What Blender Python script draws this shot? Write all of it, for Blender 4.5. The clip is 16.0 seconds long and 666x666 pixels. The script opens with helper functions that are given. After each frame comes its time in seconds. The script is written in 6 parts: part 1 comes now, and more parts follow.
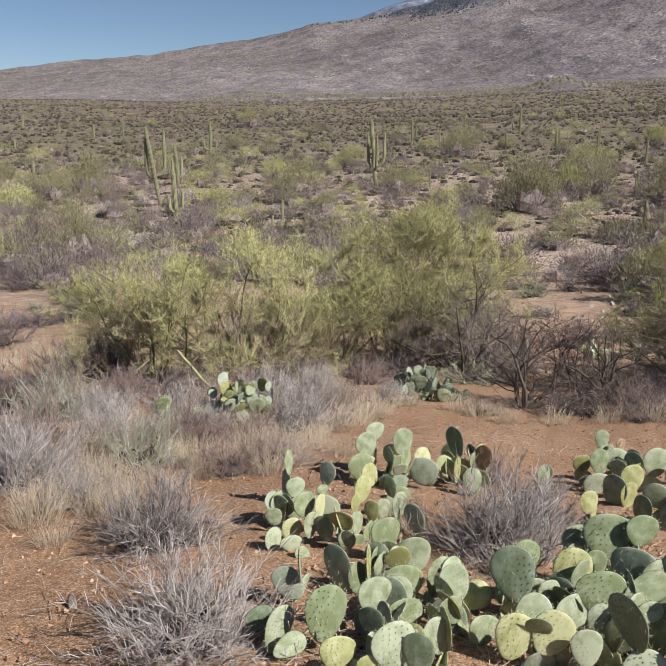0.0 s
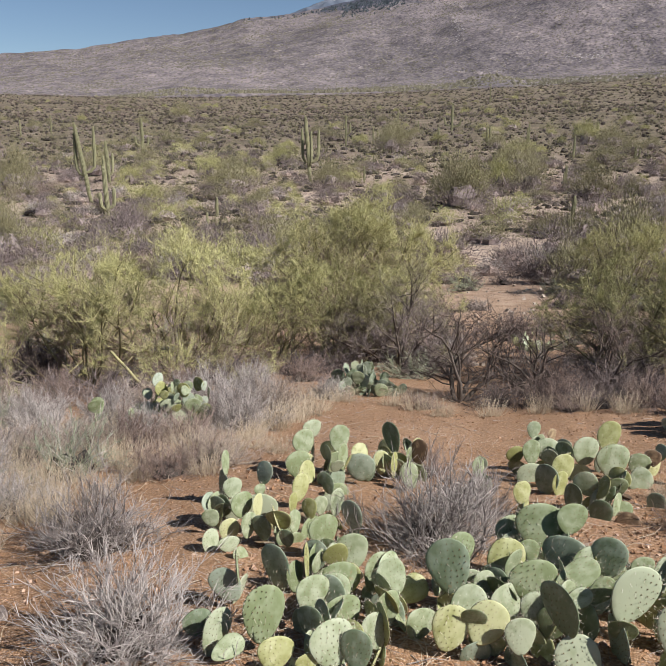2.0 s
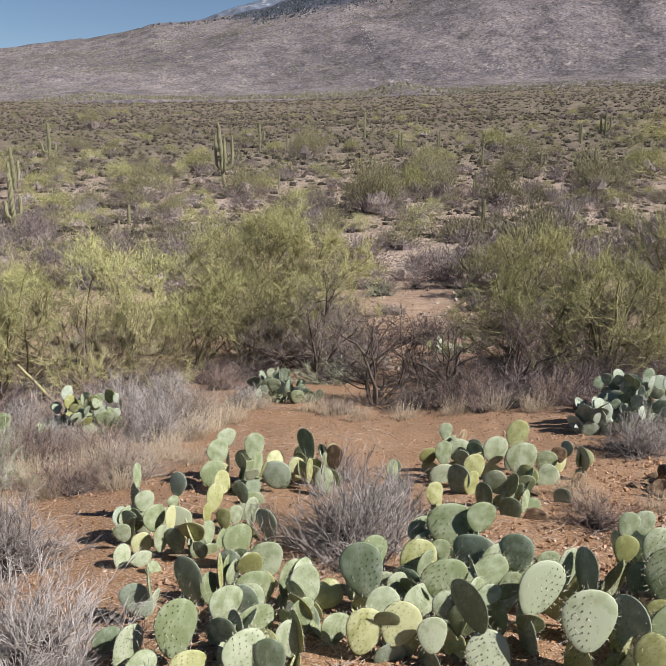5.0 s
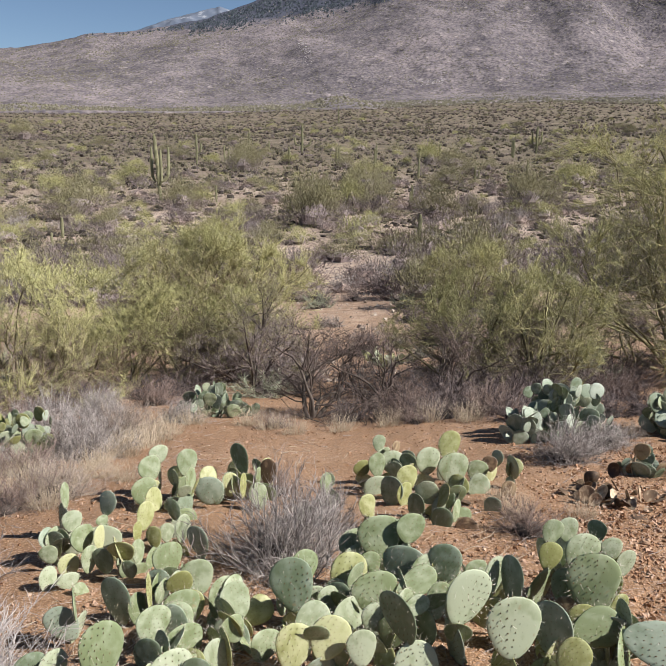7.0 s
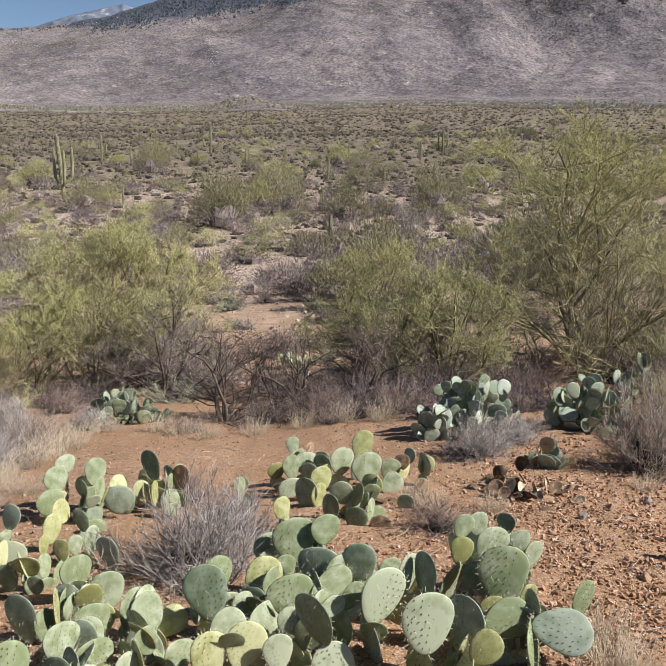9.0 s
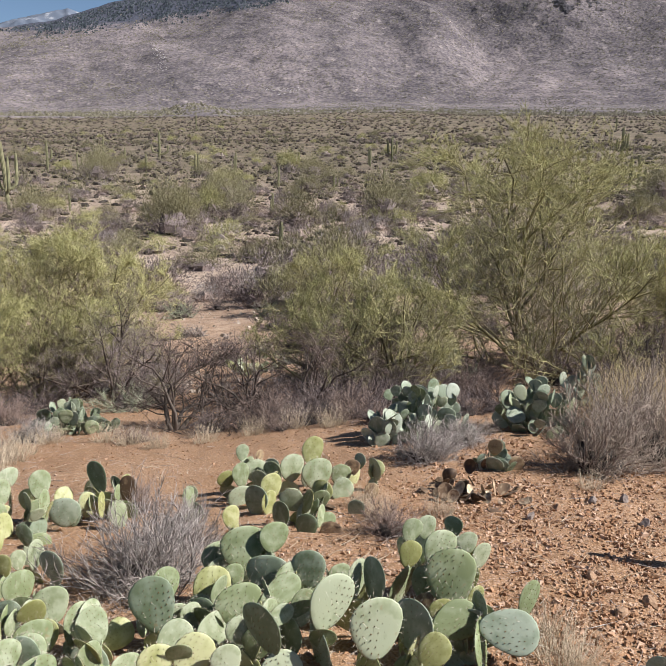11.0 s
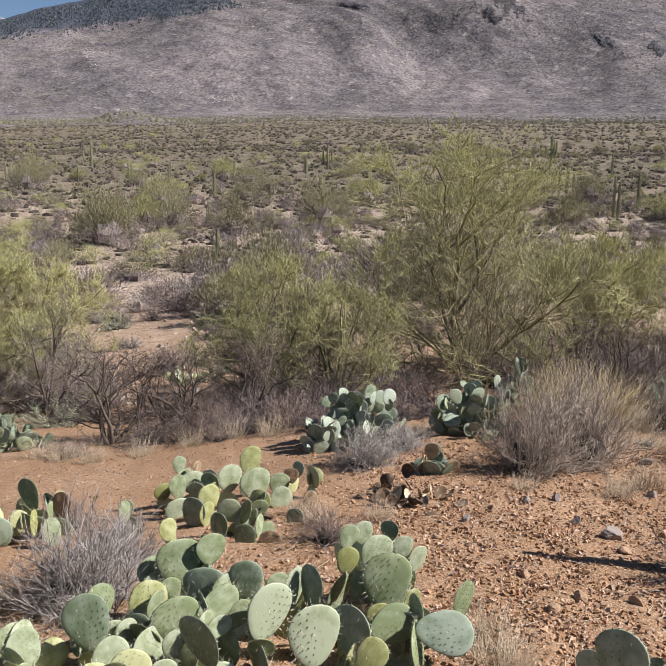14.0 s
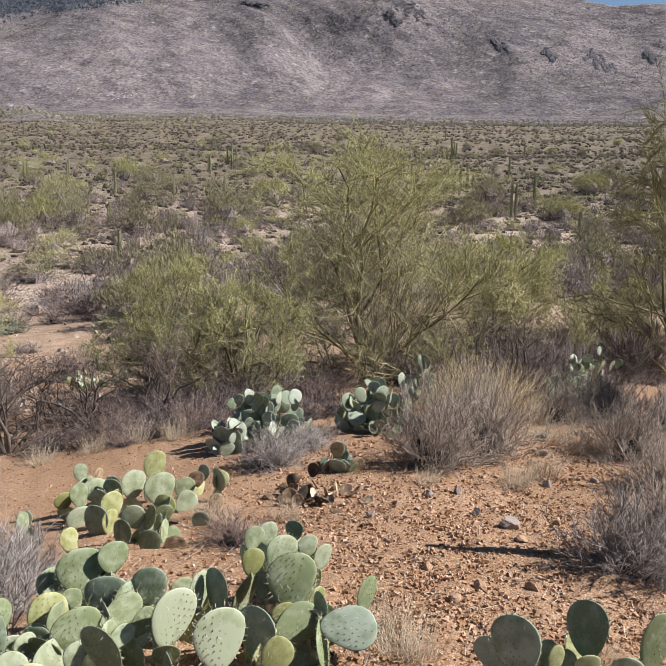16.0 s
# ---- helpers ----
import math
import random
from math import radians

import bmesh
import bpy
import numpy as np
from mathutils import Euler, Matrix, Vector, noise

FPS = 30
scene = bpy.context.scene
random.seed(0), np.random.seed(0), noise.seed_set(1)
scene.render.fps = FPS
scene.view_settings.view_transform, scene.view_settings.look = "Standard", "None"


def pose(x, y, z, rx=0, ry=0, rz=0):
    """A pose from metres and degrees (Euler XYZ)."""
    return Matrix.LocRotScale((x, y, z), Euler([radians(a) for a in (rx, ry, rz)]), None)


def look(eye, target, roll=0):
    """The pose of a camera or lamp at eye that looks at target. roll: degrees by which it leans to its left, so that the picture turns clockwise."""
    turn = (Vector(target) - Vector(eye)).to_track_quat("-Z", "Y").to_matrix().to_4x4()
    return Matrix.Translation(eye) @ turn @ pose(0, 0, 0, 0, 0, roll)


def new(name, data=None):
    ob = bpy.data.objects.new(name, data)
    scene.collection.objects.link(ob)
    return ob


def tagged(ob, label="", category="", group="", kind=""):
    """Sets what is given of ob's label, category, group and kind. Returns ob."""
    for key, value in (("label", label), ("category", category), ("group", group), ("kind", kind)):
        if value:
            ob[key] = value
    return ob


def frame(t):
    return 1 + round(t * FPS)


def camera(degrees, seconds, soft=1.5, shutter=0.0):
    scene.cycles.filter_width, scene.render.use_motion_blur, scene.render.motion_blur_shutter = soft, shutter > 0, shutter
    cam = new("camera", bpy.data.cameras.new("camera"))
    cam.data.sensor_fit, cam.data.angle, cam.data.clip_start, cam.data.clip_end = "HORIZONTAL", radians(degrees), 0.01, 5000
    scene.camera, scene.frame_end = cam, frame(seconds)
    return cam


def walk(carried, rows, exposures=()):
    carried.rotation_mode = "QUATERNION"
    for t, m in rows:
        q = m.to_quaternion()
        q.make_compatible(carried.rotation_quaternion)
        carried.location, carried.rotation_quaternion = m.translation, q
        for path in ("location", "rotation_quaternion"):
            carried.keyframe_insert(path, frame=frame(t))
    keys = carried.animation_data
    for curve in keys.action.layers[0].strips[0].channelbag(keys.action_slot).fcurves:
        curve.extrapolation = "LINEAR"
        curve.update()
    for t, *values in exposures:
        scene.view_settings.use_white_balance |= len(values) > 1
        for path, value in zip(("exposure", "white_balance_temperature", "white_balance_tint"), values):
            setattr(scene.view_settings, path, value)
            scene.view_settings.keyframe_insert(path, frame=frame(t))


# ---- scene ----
cam = camera(45.3, 16.0, soft=0.6)

# seconds, place in metres, turn in degrees
PATH = [
    (0.0, 0.000, 0.000, 1.700, 76.000, 0.000, 0.000),
    (0.5, 0.008, 0.003, 1.700, 75.902, 0.162, -0.826),
    (1.0, 0.013, 0.003, 1.707, 75.835, -0.021, -2.354),
    (1.5, 0.018, 0.007, 1.707, 75.768, 0.192, -3.469),
    (2.0, 0.021, 0.006, 1.709, 75.721, -0.016, -4.584),
    (2.5, 0.032, 0.007, 1.708, 75.855, -0.071, -5.910),
    (3.0, 0.040, 0.002, 1.708, 75.973, 0.033, -6.264),
    (3.5, 0.049, -0.003, 1.711, 76.106, -0.023, -7.468),
    (4.0, 0.056, -0.002, 1.712, 76.175, -0.135, -8.814),
    (6.5, 0.089, -0.015, 1.722, 76.447, -0.457, -13.456),
    (7.0, 0.111, -0.026, 1.727, 77.097, -0.585, -14.923),
    (7.5, 0.112, -0.020, 1.725, 77.314, -0.453, -16.155),
    (8.0, 0.119, -0.019, 1.726, 77.313, -0.760, -18.771),
    (8.5, 0.122, -0.018, 1.727, 77.287, -0.908, -20.221),
    (9.0, 0.125, -0.016, 1.726, 77.288, -0.917, -21.247),
    (11.5, 0.160, -0.029, 1.726, 77.901, -1.006, -25.617),
    (12.0, 0.163, -0.037, 1.729, 78.016, -1.064, -26.500),
    (12.5, 0.163, -0.042, 1.731, 78.147, -0.992, -27.235),
    (13.0, 0.168, -0.046, 1.733, 78.230, -0.815, -28.005),
    (13.5, 0.171, -0.048, 1.734, 78.303, -0.741, -28.565),
    (14.0, 0.173, -0.053, 1.736, 78.380, -0.682, -29.230),
    (14.5, 0.174, -0.056, 1.740, 78.381, -0.695, -30.018),
    (15.0, 0.180, -0.062, 1.744, 78.464, -0.810, -32.259),
    (15.5, 0.184, -0.076, 1.749, 78.443, -0.975, -34.252),
    (16.0, 0.182, -0.094, 1.752, 78.463, -1.065, -35.912),
]
walk(cam, [(row[0], pose(*row[1:])) for row in PATH],
     exposures=[(0.0, 0.7), (4.0, 0.72), (9.0, 0.89), (13.0, 0.91), (15.5, 0.95), (16.0, 0.99)])

# ---- light ----
SUN_AZ, SUN_EL = radians(122), radians(40)
world = bpy.data.worlds.new("sky")
scene.world = world
world.use_nodes = True
sky = world.node_tree.nodes.new("ShaderNodeTexSky")
sky.sky_type, sky.sun_disc = "NISHITA", False
sky.sun_elevation, sky.sun_rotation = SUN_EL, SUN_AZ
sky.altitude, sky.air_density, sky.dust_density, sky.ozone_density = 2000, 0.9, 0.3, 2.0
world.node_tree.links.new(sky.outputs[0], world.node_tree.nodes["Background"].inputs[0])
world.node_tree.nodes["Background"].inputs[1].default_value = 0.05
sun = new("sun", bpy.data.lights.new("sun", "SUN"))
sun.data.energy, sun.data.angle, sun.data.color = 5.0, radians(0.53), (1.0, 0.97, 0.945)
TO_SUN = Vector((math.sin(SUN_AZ) * math.cos(SUN_EL), math.cos(SUN_AZ) * math.cos(SUN_EL), math.sin(SUN_EL)))
sun.matrix_world = look(TO_SUN * 60, (0, 0, 0))


# ---- small tools ----
def vnoise(x, y, seed=0):
    """Smooth value noise of arrays, about -1 to 1."""
    x, y = np.asarray(x, float), np.asarray(y, float)
    xi, yi = np.floor(x).astype(np.int64), np.floor(y).astype(np.int64)
    fx, fy = x - xi, y - yi
    fx, fy = fx * fx * (3 - 2 * fx), fy * fy * (3 - 2 * fy)

    def cell(a, b):
        n = (a * 374761393 + b * 668265263 + seed * 974634777) & 0x7FFFFFFF
        n = ((n ^ (n >> 13)) * 1274126177) & 0x7FFFFFFF
        return ((n ^ (n >> 16)) & 0xFFFF) / 32767.5 - 1

    return ((cell(xi, yi) * (1 - fx) + cell(xi + 1, yi) * fx) * (1 - fy)
            + (cell(xi, yi + 1) * (1 - fx) + cell(xi + 1, yi + 1) * fx) * fy)


def fbm(x, y, octaves=4, seed=0, ridged=False):
    total, amp = 0, 0.5
    for k in range(octaves):
        n = vnoise(x * 2 ** k + 17 * k, y * 2 ** k - 9 * k, seed + k)
        total = total + amp * ((1 - 2 * np.abs(n)) if ridged else n)
        amp *= 0.5
    return total


def smooth(a, b, v):
    u = np.clip((np.asarray(v, float) - a) / (b - a), 0, 1)
    return u * u * (3 - 2 * u)


# fall of the ground away from the knoll on which the camera stands, and rise of the plain beyond
REACH = [0, 2.5, 3.5, 5, 7, 9, 13, 18, 25, 40, 60, 100, 160, 250, 500, 800, 1200, 5000]
LEVEL = [0, -.27, -.42, -.66, -1.07, -1.5, -2.4, -3.2, -4.0, -4.9, -5.3, -5.1, -2.8, 1.2, 13.7, 31.7, 34, 34]
_log = np.linspace(math.log(.5), math.log(5000), 900)
_bell = np.exp(-np.linspace(-2, 2, 31) ** 2)
_level = np.convolve(np.pad(np.interp(np.exp(_log), REACH, LEVEL), 15, mode="edge"), _bell / _bell.sum(), "valid")


def hgt(x, y, rough=True):
    """Height of the ground, of numbers or arrays."""
    x, y = np.asarray(x, float), np.asarray(y, float)
    r = np.hypot(x, y) + 1e-6
    az = np.degrees(np.arctan2(x, y))
    z = np.interp(np.log(np.maximum(r, .5)), _log, _level)
    side = smooth(12, 42, az) * (1 - smooth(90, 150, az))
    z = z - (z - 1.7) * 0.15 * side * smooth(3, 10, r) * (1 - smooth(60, 150, r))
    z = z + 15 * smooth(-10, 30, az) * (1 - smooth(90, 150, az)) * np.clip((r - 100) / 700, 0, 1) ** 1.2
    if rough:
        z = z + 0.035 * fbm(x * .8, y * .8, 3, 5) * smooth(.5, 2, r) + .5 * fbm(x * .03, y * .03, 3, 8) * smooth(40, 120, r)
        z = z + 3.0 * fbm(x * .008, y * .008, 3, 9) * smooth(150, 400, r)
    return z


def spot(az, r, up=0.0):
    x, y = r * math.sin(radians(az)), r * math.cos(radians(az))
    return Vector((x, y, float(hgt(x, y)) + up))


def node_mat(name):
    m = bpy.data.materials.new(name)
    m.use_nodes = True
    nt = m.node_tree
    return m, nt, nt.nodes["Principled BSDF"], nt.links


def ramp(nt, cols, spread=None):
    n = nt.nodes.new("ShaderNodeValToRGB")
    k = len(cols)
    while len(n.color_ramp.elements) < k:
        n.color_ramp.elements.new(0.5)
    for i, c in enumerate(cols):
        n.color_ramp.elements[i].position = spread[i] if spread else i / max(1, k - 1)
        n.color_ramp.elements[i].color = (*c, 1)
    return n


def tex(nt, kind, scale, coord, detail=3.0):
    n = nt.nodes.new("ShaderNodeTex" + kind)
    n.inputs["Scale"].default_value = scale
    if kind == "Noise":
        n.inputs["Detail"].default_value = detail
    nt.links.new(coord, n.inputs["Vector"])
    return n


def mixed(nt, fac, a, b, mode="MIX"):
    n = nt.nodes.new("ShaderNodeMix")
    n.data_type, n.blend_type = "RGBA", mode
    for sock, v in ((n.inputs[0], fac), (n.inputs[6], a), (n.inputs[7], b)):
        if isinstance(v, bpy.types.NodeSocket):
            nt.links.new(v, sock)
        elif isinstance(v, tuple):
            sock.default_value = (*v, 1)
        else:
            sock.default_value = v
    return n.outputs[2]


def sums(nt, op, a, b=0.0, clamp=False):
    n = nt.nodes.new("ShaderNodeMath")
    n.operation, n.use_clamp = op, clamp
    for sock, v in zip(n.inputs, (a, b)):
        if isinstance(v, bpy.types.NodeSocket):
            nt.links.new(v, sock)
        else:
            sock.default_value = v
    return n.outputs[0]


def bumped(nt, bsdf, height, strength, dist):
    n = nt.nodes.new("ShaderNodeBump")
    n.inputs["Strength"].default_value, n.inputs["Distance"].default_value = strength, dist
    nt.links.new(height, n.inputs["Height"])
    nt.links.new(n.outputs[0], bsdf.inputs["Normal"])


def plant_mat(name, cols, rough=.85, scale=14.0, spread=None, whole=0.35):
    """Colours vary from stem to stem, from plant to plant and along the stem."""
    m, nt, bsdf, links = node_mat(name)
    geo, info, tc = (nt.nodes.new(k) for k in ("ShaderNodeNewGeometry", "ShaderNodeObjectInfo", "ShaderNodeTexCoord"))
    n = tex(nt, "Noise", scale, tc.outputs["Object"])
    a = sums(nt, "MULTIPLY", geo.outputs["Random Per Island"], 0.55)
    b = sums(nt, "MULTIPLY", info.outputs["Random"], whole)
    c = sums(nt, "MULTIPLY", n.outputs[0], 0.45)
    v = sums(nt, "SUBTRACT", sums(nt, "ADD", sums(nt, "ADD", a, b), c), (0.45 + whole) * .5 - .22, True)
    rp = ramp(nt, cols, spread)
    links.new(v, rp.inputs[0])
    links.new(rp.outputs[0], bsdf.inputs["Base Color"])
    bsdf.inputs["Roughness"].default_value = rough
    bsdf.inputs["Specular IOR Level"].default_value = 0.25
    return m


# ---- materials ----
def ground_mat():
    m, nt, bsdf, links = node_mat("desert_gravel")
    geo = nt.nodes.new("ShaderNodeNewGeometry")
    pos = geo.outputs["Position"]
    dist = nt.nodes.new("ShaderNodeVectorMath")
    dist.operation = "LENGTH"
    links.new(pos, dist.inputs[0])
    warp = tex(nt, "Noise", 14, pos, 4)
    off = nt.nodes.new("ShaderNodeVectorMath")
    off.operation = "MULTIPLY_ADD"
    links.new(warp.outputs["Color"], off.inputs[0])
    off.inputs[1].default_value = (.02, .02, .02)
    links.new(pos, off.inputs[2])
    grit = tex(nt, "Voronoi", 95, off.outputs[0])
    big = tex(nt, "Noise", 22, pos, 5)
    fine = tex(nt, "Noise", 240, pos)
    patch = tex(nt, "Noise", 0.9, pos, 5)
    soil = ramp(nt, [(.24, .136, .072), (.345, .203, .112), (.46, .298, .188)], [.3, .5, .72])
    links.new(patch.outputs[0], soil.inputs[0])
    chips = ramp(nt, [(.09, .05, .032), (.40, .235, .13), (.20, .115, .066), (.58, .40, .27), (.31, .25, .22)], [0, .35, .62, .86, 1])
    sep = nt.nodes.new("ShaderNodeSeparateColor")
    links.new(grit.outputs["Color"], sep.inputs[0])
    links.new(sep.outputs[0], chips.inputs[0])
    near = mixed(nt, .62, soil.outputs[0], chips.outputs[0])
    dark = ramp(nt, [(1, 1, 1), (.30, .26, .24)], [.3, .75])
    links.new(grit.outputs["Distance"], dark.inputs[0])
    near = mixed(nt, .5, near, dark.outputs[0], "MULTIPLY")
    farn = tex(nt, "Noise", 0.12, pos, 6)
    far = ramp(nt, [(.17, .125, .095), (.30, .228, .175), (.46, .375, .30)], [.36, .49, .63])
    speck = tex(nt, "Noise", 2.6, pos, 10)
    links.new(sums(nt, "ADD", sums(nt, "MULTIPLY", farn.outputs[0], .4), sums(nt, "MULTIPLY", speck.outputs[0], .6)), far.inputs[0])
    t = nt.nodes.new("ShaderNodeMapRange")
    t.inputs[1].default_value, t.inputs[2].default_value = 14, 46
    links.new(dist.outputs["Value"], t.inputs[0])
    # low litter and brush close over the soil farther out
    brushy = ramp(nt, [(.088, .071, .049), (.145, .116, .081), (.31, .25, .19)], [.40, .53, .64])
    links.new(far.inputs[0].links[0].from_socket, brushy.inputs[0])
    t2 = nt.nodes.new("ShaderNodeMapRange")
    t2.inputs[1].default_value, t2.inputs[2].default_value = 90, 190
    links.new(dist.outputs["Value"], t2.inputs[0])
    outer = mixed(nt, t2.outputs[0], far.outputs[0], brushy.outputs[0])
    links.new(mixed(nt, t.outputs[0], near, outer), bsdf.inputs["Base Color"])
    h = sums(nt, "ADD", sums(nt, "MULTIPLY", grit.outputs["Distance"], -1.0), sums(nt, "MULTIPLY", big.outputs[0], 1.0))
    h = sums(nt, "ADD", h, sums(nt, "MULTIPLY", fine.outputs[0], .4))
    bumped(nt, bsdf, h, .7, .007)
    bsdf.inputs["Roughness"].default_value = .95
    bsdf.inputs["Specular IOR Level"].default_value = .15
    return m


def mountain_mat():
    m, nt, bsdf, links = node_mat("mountain_slope")
    geo = nt.nodes.new("ShaderNodeNewGeometry")
    pos = geo.outputs["Position"]
    xyz = nt.nodes.new("ShaderNodeSeparateXYZ")
    links.new(pos, xyz.inputs[0])
    broad = tex(nt, "Noise", .0035, pos, 6)
    # a little haze is painted into the rock as blue
    rock = ramp(nt, [(.125, .110, .120), (.162, .141, .149), (.205, .176, .182)], [.36, .5, .66])
    links.new(broad.outputs[0], rock.inputs[0])
    outcrop = tex(nt, "Noise", .05, pos, 7)
    oc = ramp(nt, [(0, 0, 0), (1, 1, 1)], [.60, .74])
    links.new(outcrop.outputs[0], oc.inputs[0])
    col = mixed(nt, oc.outputs[0], rock.outputs[0], (.31, .27, .26))
    speck = tex(nt, "Noise", .16, pos, 7)
    sp = ramp(nt, [(.45, .45, .48), (.92, .92, .94), (1.04, 1.03, 1.02), (1.7, 1.64, 1.6)], [.38, .47, .54, .64])
    links.new(speck.outputs[0], sp.inputs[0])
    col = mixed(nt, .72, col, sp.outputs[0], "MULTIPLY")
    gully = tex(nt, "Noise", .022, pos, 8)
    gu = ramp(nt, [(.66, .66, .70), (1, 1, 1), (1.16, 1.14, 1.12)], [.36, .5, .64])
    links.new(gully.outputs[0], gu.inputs[0])
    col = mixed(nt, .9, col, gu.outputs[0], "MULTIPLY")
    shrub = tex(nt, "Voronoi", .17, pos)
    sh = ramp(nt, [(1, 1, 1), (0, 0, 0)], [.30, .44])
    links.new(shrub.outputs["Distance"], sh.inputs[0])
    col = mixed(nt, sums(nt, "MULTIPLY", sh.outputs[0], .25), col, (.07, .065, .055))
    brush = tex(nt, "Noise", .16, pos, 3)
    br = ramp(nt, [(0, 0, 0), (1, 1, 1)], [.47, .62])
    links.new(brush.outputs[0], br.inputs[0])
    col = mixed(nt, sums(nt, "MULTIPLY", br.outputs[0], .28), col, (.13, .12, .085))
    # woods on the high shoulder, down to a line that climbs along the range
    way = sums(nt, "DIVIDE", xyz.outputs[0], xyz.outputs[1])
    flat = sums(nt, "SQRT", sums(nt, "ADD", sums(nt, "MULTIPLY", xyz.outputs[0], xyz.outputs[0]), sums(nt, "MULTIPLY", xyz.outputs[1], xyz.outputs[1])))
    climb = sums(nt, "DIVIDE", xyz.outputs[2], flat)
    line = sums(nt, "ADD", sums(nt, "MULTIPLY", way, .06), sums(nt, "MULTIPLY", sums(nt, "MULTIPLY", way, way), .21))
    ragged = tex(nt, "Noise", .012, pos, 5)
    over = sums(nt, "ADD", sums(nt, "SUBTRACT", climb, line), sums(nt, "MULTIPLY", ragged.outputs[0], .03))
    woods = None
    for value, lo, hi in ((over, .144, .150), (way, -.06, -.02)):
        n = nt.nodes.new("ShaderNodeMapRange")
        n.inputs[1].default_value, n.inputs[2].default_value = lo, hi
        links.new(value, n.inputs[0])
        woods = n.outputs[0] if woods is None else sums(nt, "MULTIPLY", woods, n.outputs[0])
    # the blue of this wood colour imitates haze
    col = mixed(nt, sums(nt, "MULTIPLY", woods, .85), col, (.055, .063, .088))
    links.new(col, bsdf.inputs["Base Color"])
    bumped(nt, bsdf, outcrop.outputs[0], .45, 9)
    bsdf.inputs["Roughness"].default_value = 1.0
    bsdf.inputs["Specular IOR Level"].default_value = .05
    return m


def stone_mat(name, cols):
    m, nt, bsdf, links = node_mat(name)
    geo, info = nt.nodes.new("ShaderNodeNewGeometry"), nt.nodes.new("ShaderNodeObjectInfo")
    n = tex(nt, "Noise", 30, geo.outputs["Position"], 5)
    v = sums(nt, "ADD", sums(nt, "MULTIPLY", geo.outputs["Random Per Island"], .6), sums(nt, "MULTIPLY", n.outputs[0], .4))
    rp = ramp(nt, cols)
    links.new(v, rp.inputs[0])
    links.new(rp.outputs[0], bsdf.inputs["Base Color"])
    bumped(nt, bsdf, n.outputs[0], .5, .01)
    bsdf.inputs["Roughness"].default_value = .95
    bsdf.inputs["Specular IOR Level"].default_value = .15
    return m


def pad_mat(name, light, mid, edge):
    """Waxy skin of a cactus pad: bloom in patches, corky brown scars."""
    m, nt, bsdf, links = node_mat(name)
    tc, info = nt.nodes.new("ShaderNodeTexCoord"), nt.nodes.new("ShaderNodeObjectInfo")
    obj = tc.outputs["Object"]
    off = nt.nodes.new("ShaderNodeVectorMath")
    off.operation = "MULTIPLY_ADD"
    links.new(info.outputs["Random"], off.inputs[0])
    off.inputs[1].default_value = (9, 7, 5)
    links.new(obj, off.inputs[2])
    n = tex(nt, "Noise", 3.2, off.outputs[0], 4)
    rp = ramp(nt, [edge, mid, light], [.3, .5, .68])
    links.new(sums(nt, "ADD", n.outputs[0], sums(nt, "MULTIPLY", sums(nt, "SUBTRACT", info.outputs["Random"], .5), .42)), rp.inputs[0])
    scar = tex(nt, "Noise", 7, off.outputs[0], 6)
    sr = ramp(nt, [(0, 0, 0), (1, 1, 1)], [.66, .74])
    links.new(scar.outputs[0], sr.inputs[0])
    col = mixed(nt, sums(nt, "MULTIPLY", sr.outputs[0], .55), rp.outputs[0], (.26, .19, .10))
    links.new(col, bsdf.inputs["Base Color"])
    fine = tex(nt, "Noise", 45, obj, 3)
    bumped(nt, bsdf, fine.outputs[0], .08, .004)
    bsdf.inputs["Roughness"].default_value = .62
    bsdf.inputs["Specular IOR Level"].default_value = .4
    return m


GROUND = ground_mat()
MOUNTAIN = mountain_mat()
PEBBLE = stone_mat("pebbles", [(.09, .047, .028), (.23, .126, .070), (.335, .195, .113), (.49, .34, .245), (.26, .21, .186)])
PALE_STONE = stone_mat("pale_stone", [(.24, .19, .15), (.33, .275, .225), (.42, .36, .305)])
ROCK = stone_mat("grey_rock", [(.14, .112, .097), (.23, .19, .168), (.33, .27, .235)])
ROCK_TAN = stone_mat("tan_rock", [(.22, .13, .075), (.30, .19, .12), (.38, .27, .19)])
PADS = [pad_mat("pad_green", (.33, .36, .245), (.245, .278, .165), (.165, .197, .095)),
        pad_mat("pad_yellow", (.40, .40, .215), (.315, .322, .145), (.225, .227, .08)),
        # bluish pads, and the darker copy that paints pads lying in shade
        pad_mat("pad_blue_and_shaded", (.28, .32, .24), (.20, .24, .165), (.13, .165, .095)),
        pad_mat("pad_dry", (.36, .265, .155), (.20, .13, .075), (.09, .055, .032)),
        pad_mat("pad_dead", (.23, .155, .09), (.12, .075, .042), (.05, .03, .018)),
        pad_mat("pad_pale", (.35, .385, .305), (.28, .315, .24), (.20, .24, .165))]
SPINE = plant_mat("spine", [(.45, .38, .28), (.78, .74, .64)], .6)
AREOLE = plant_mat("areole", [(.06, .035, .02), (.16, .085, .035)], .9)
TWIG_GREEN = plant_mat("palo_verde_twig", [(.14, .13, .06), (.262, .25, .11), (.39, .37, .163), (.50, .47, .24)])
# brighter copy of palo_verde_twig: light is painted into the more shaded crowns
TWIG_LIT = plant_mat("lit_palo_verde_twig", [(.20, .184, .084), (.33, .312, .138), (.46, .437, .195), (.57, .545, .28)])
TWIG_OLIVE = plant_mat("olive_twig", [(.13, .115, .07), (.21, .19, .105), (.31, .28, .155)])
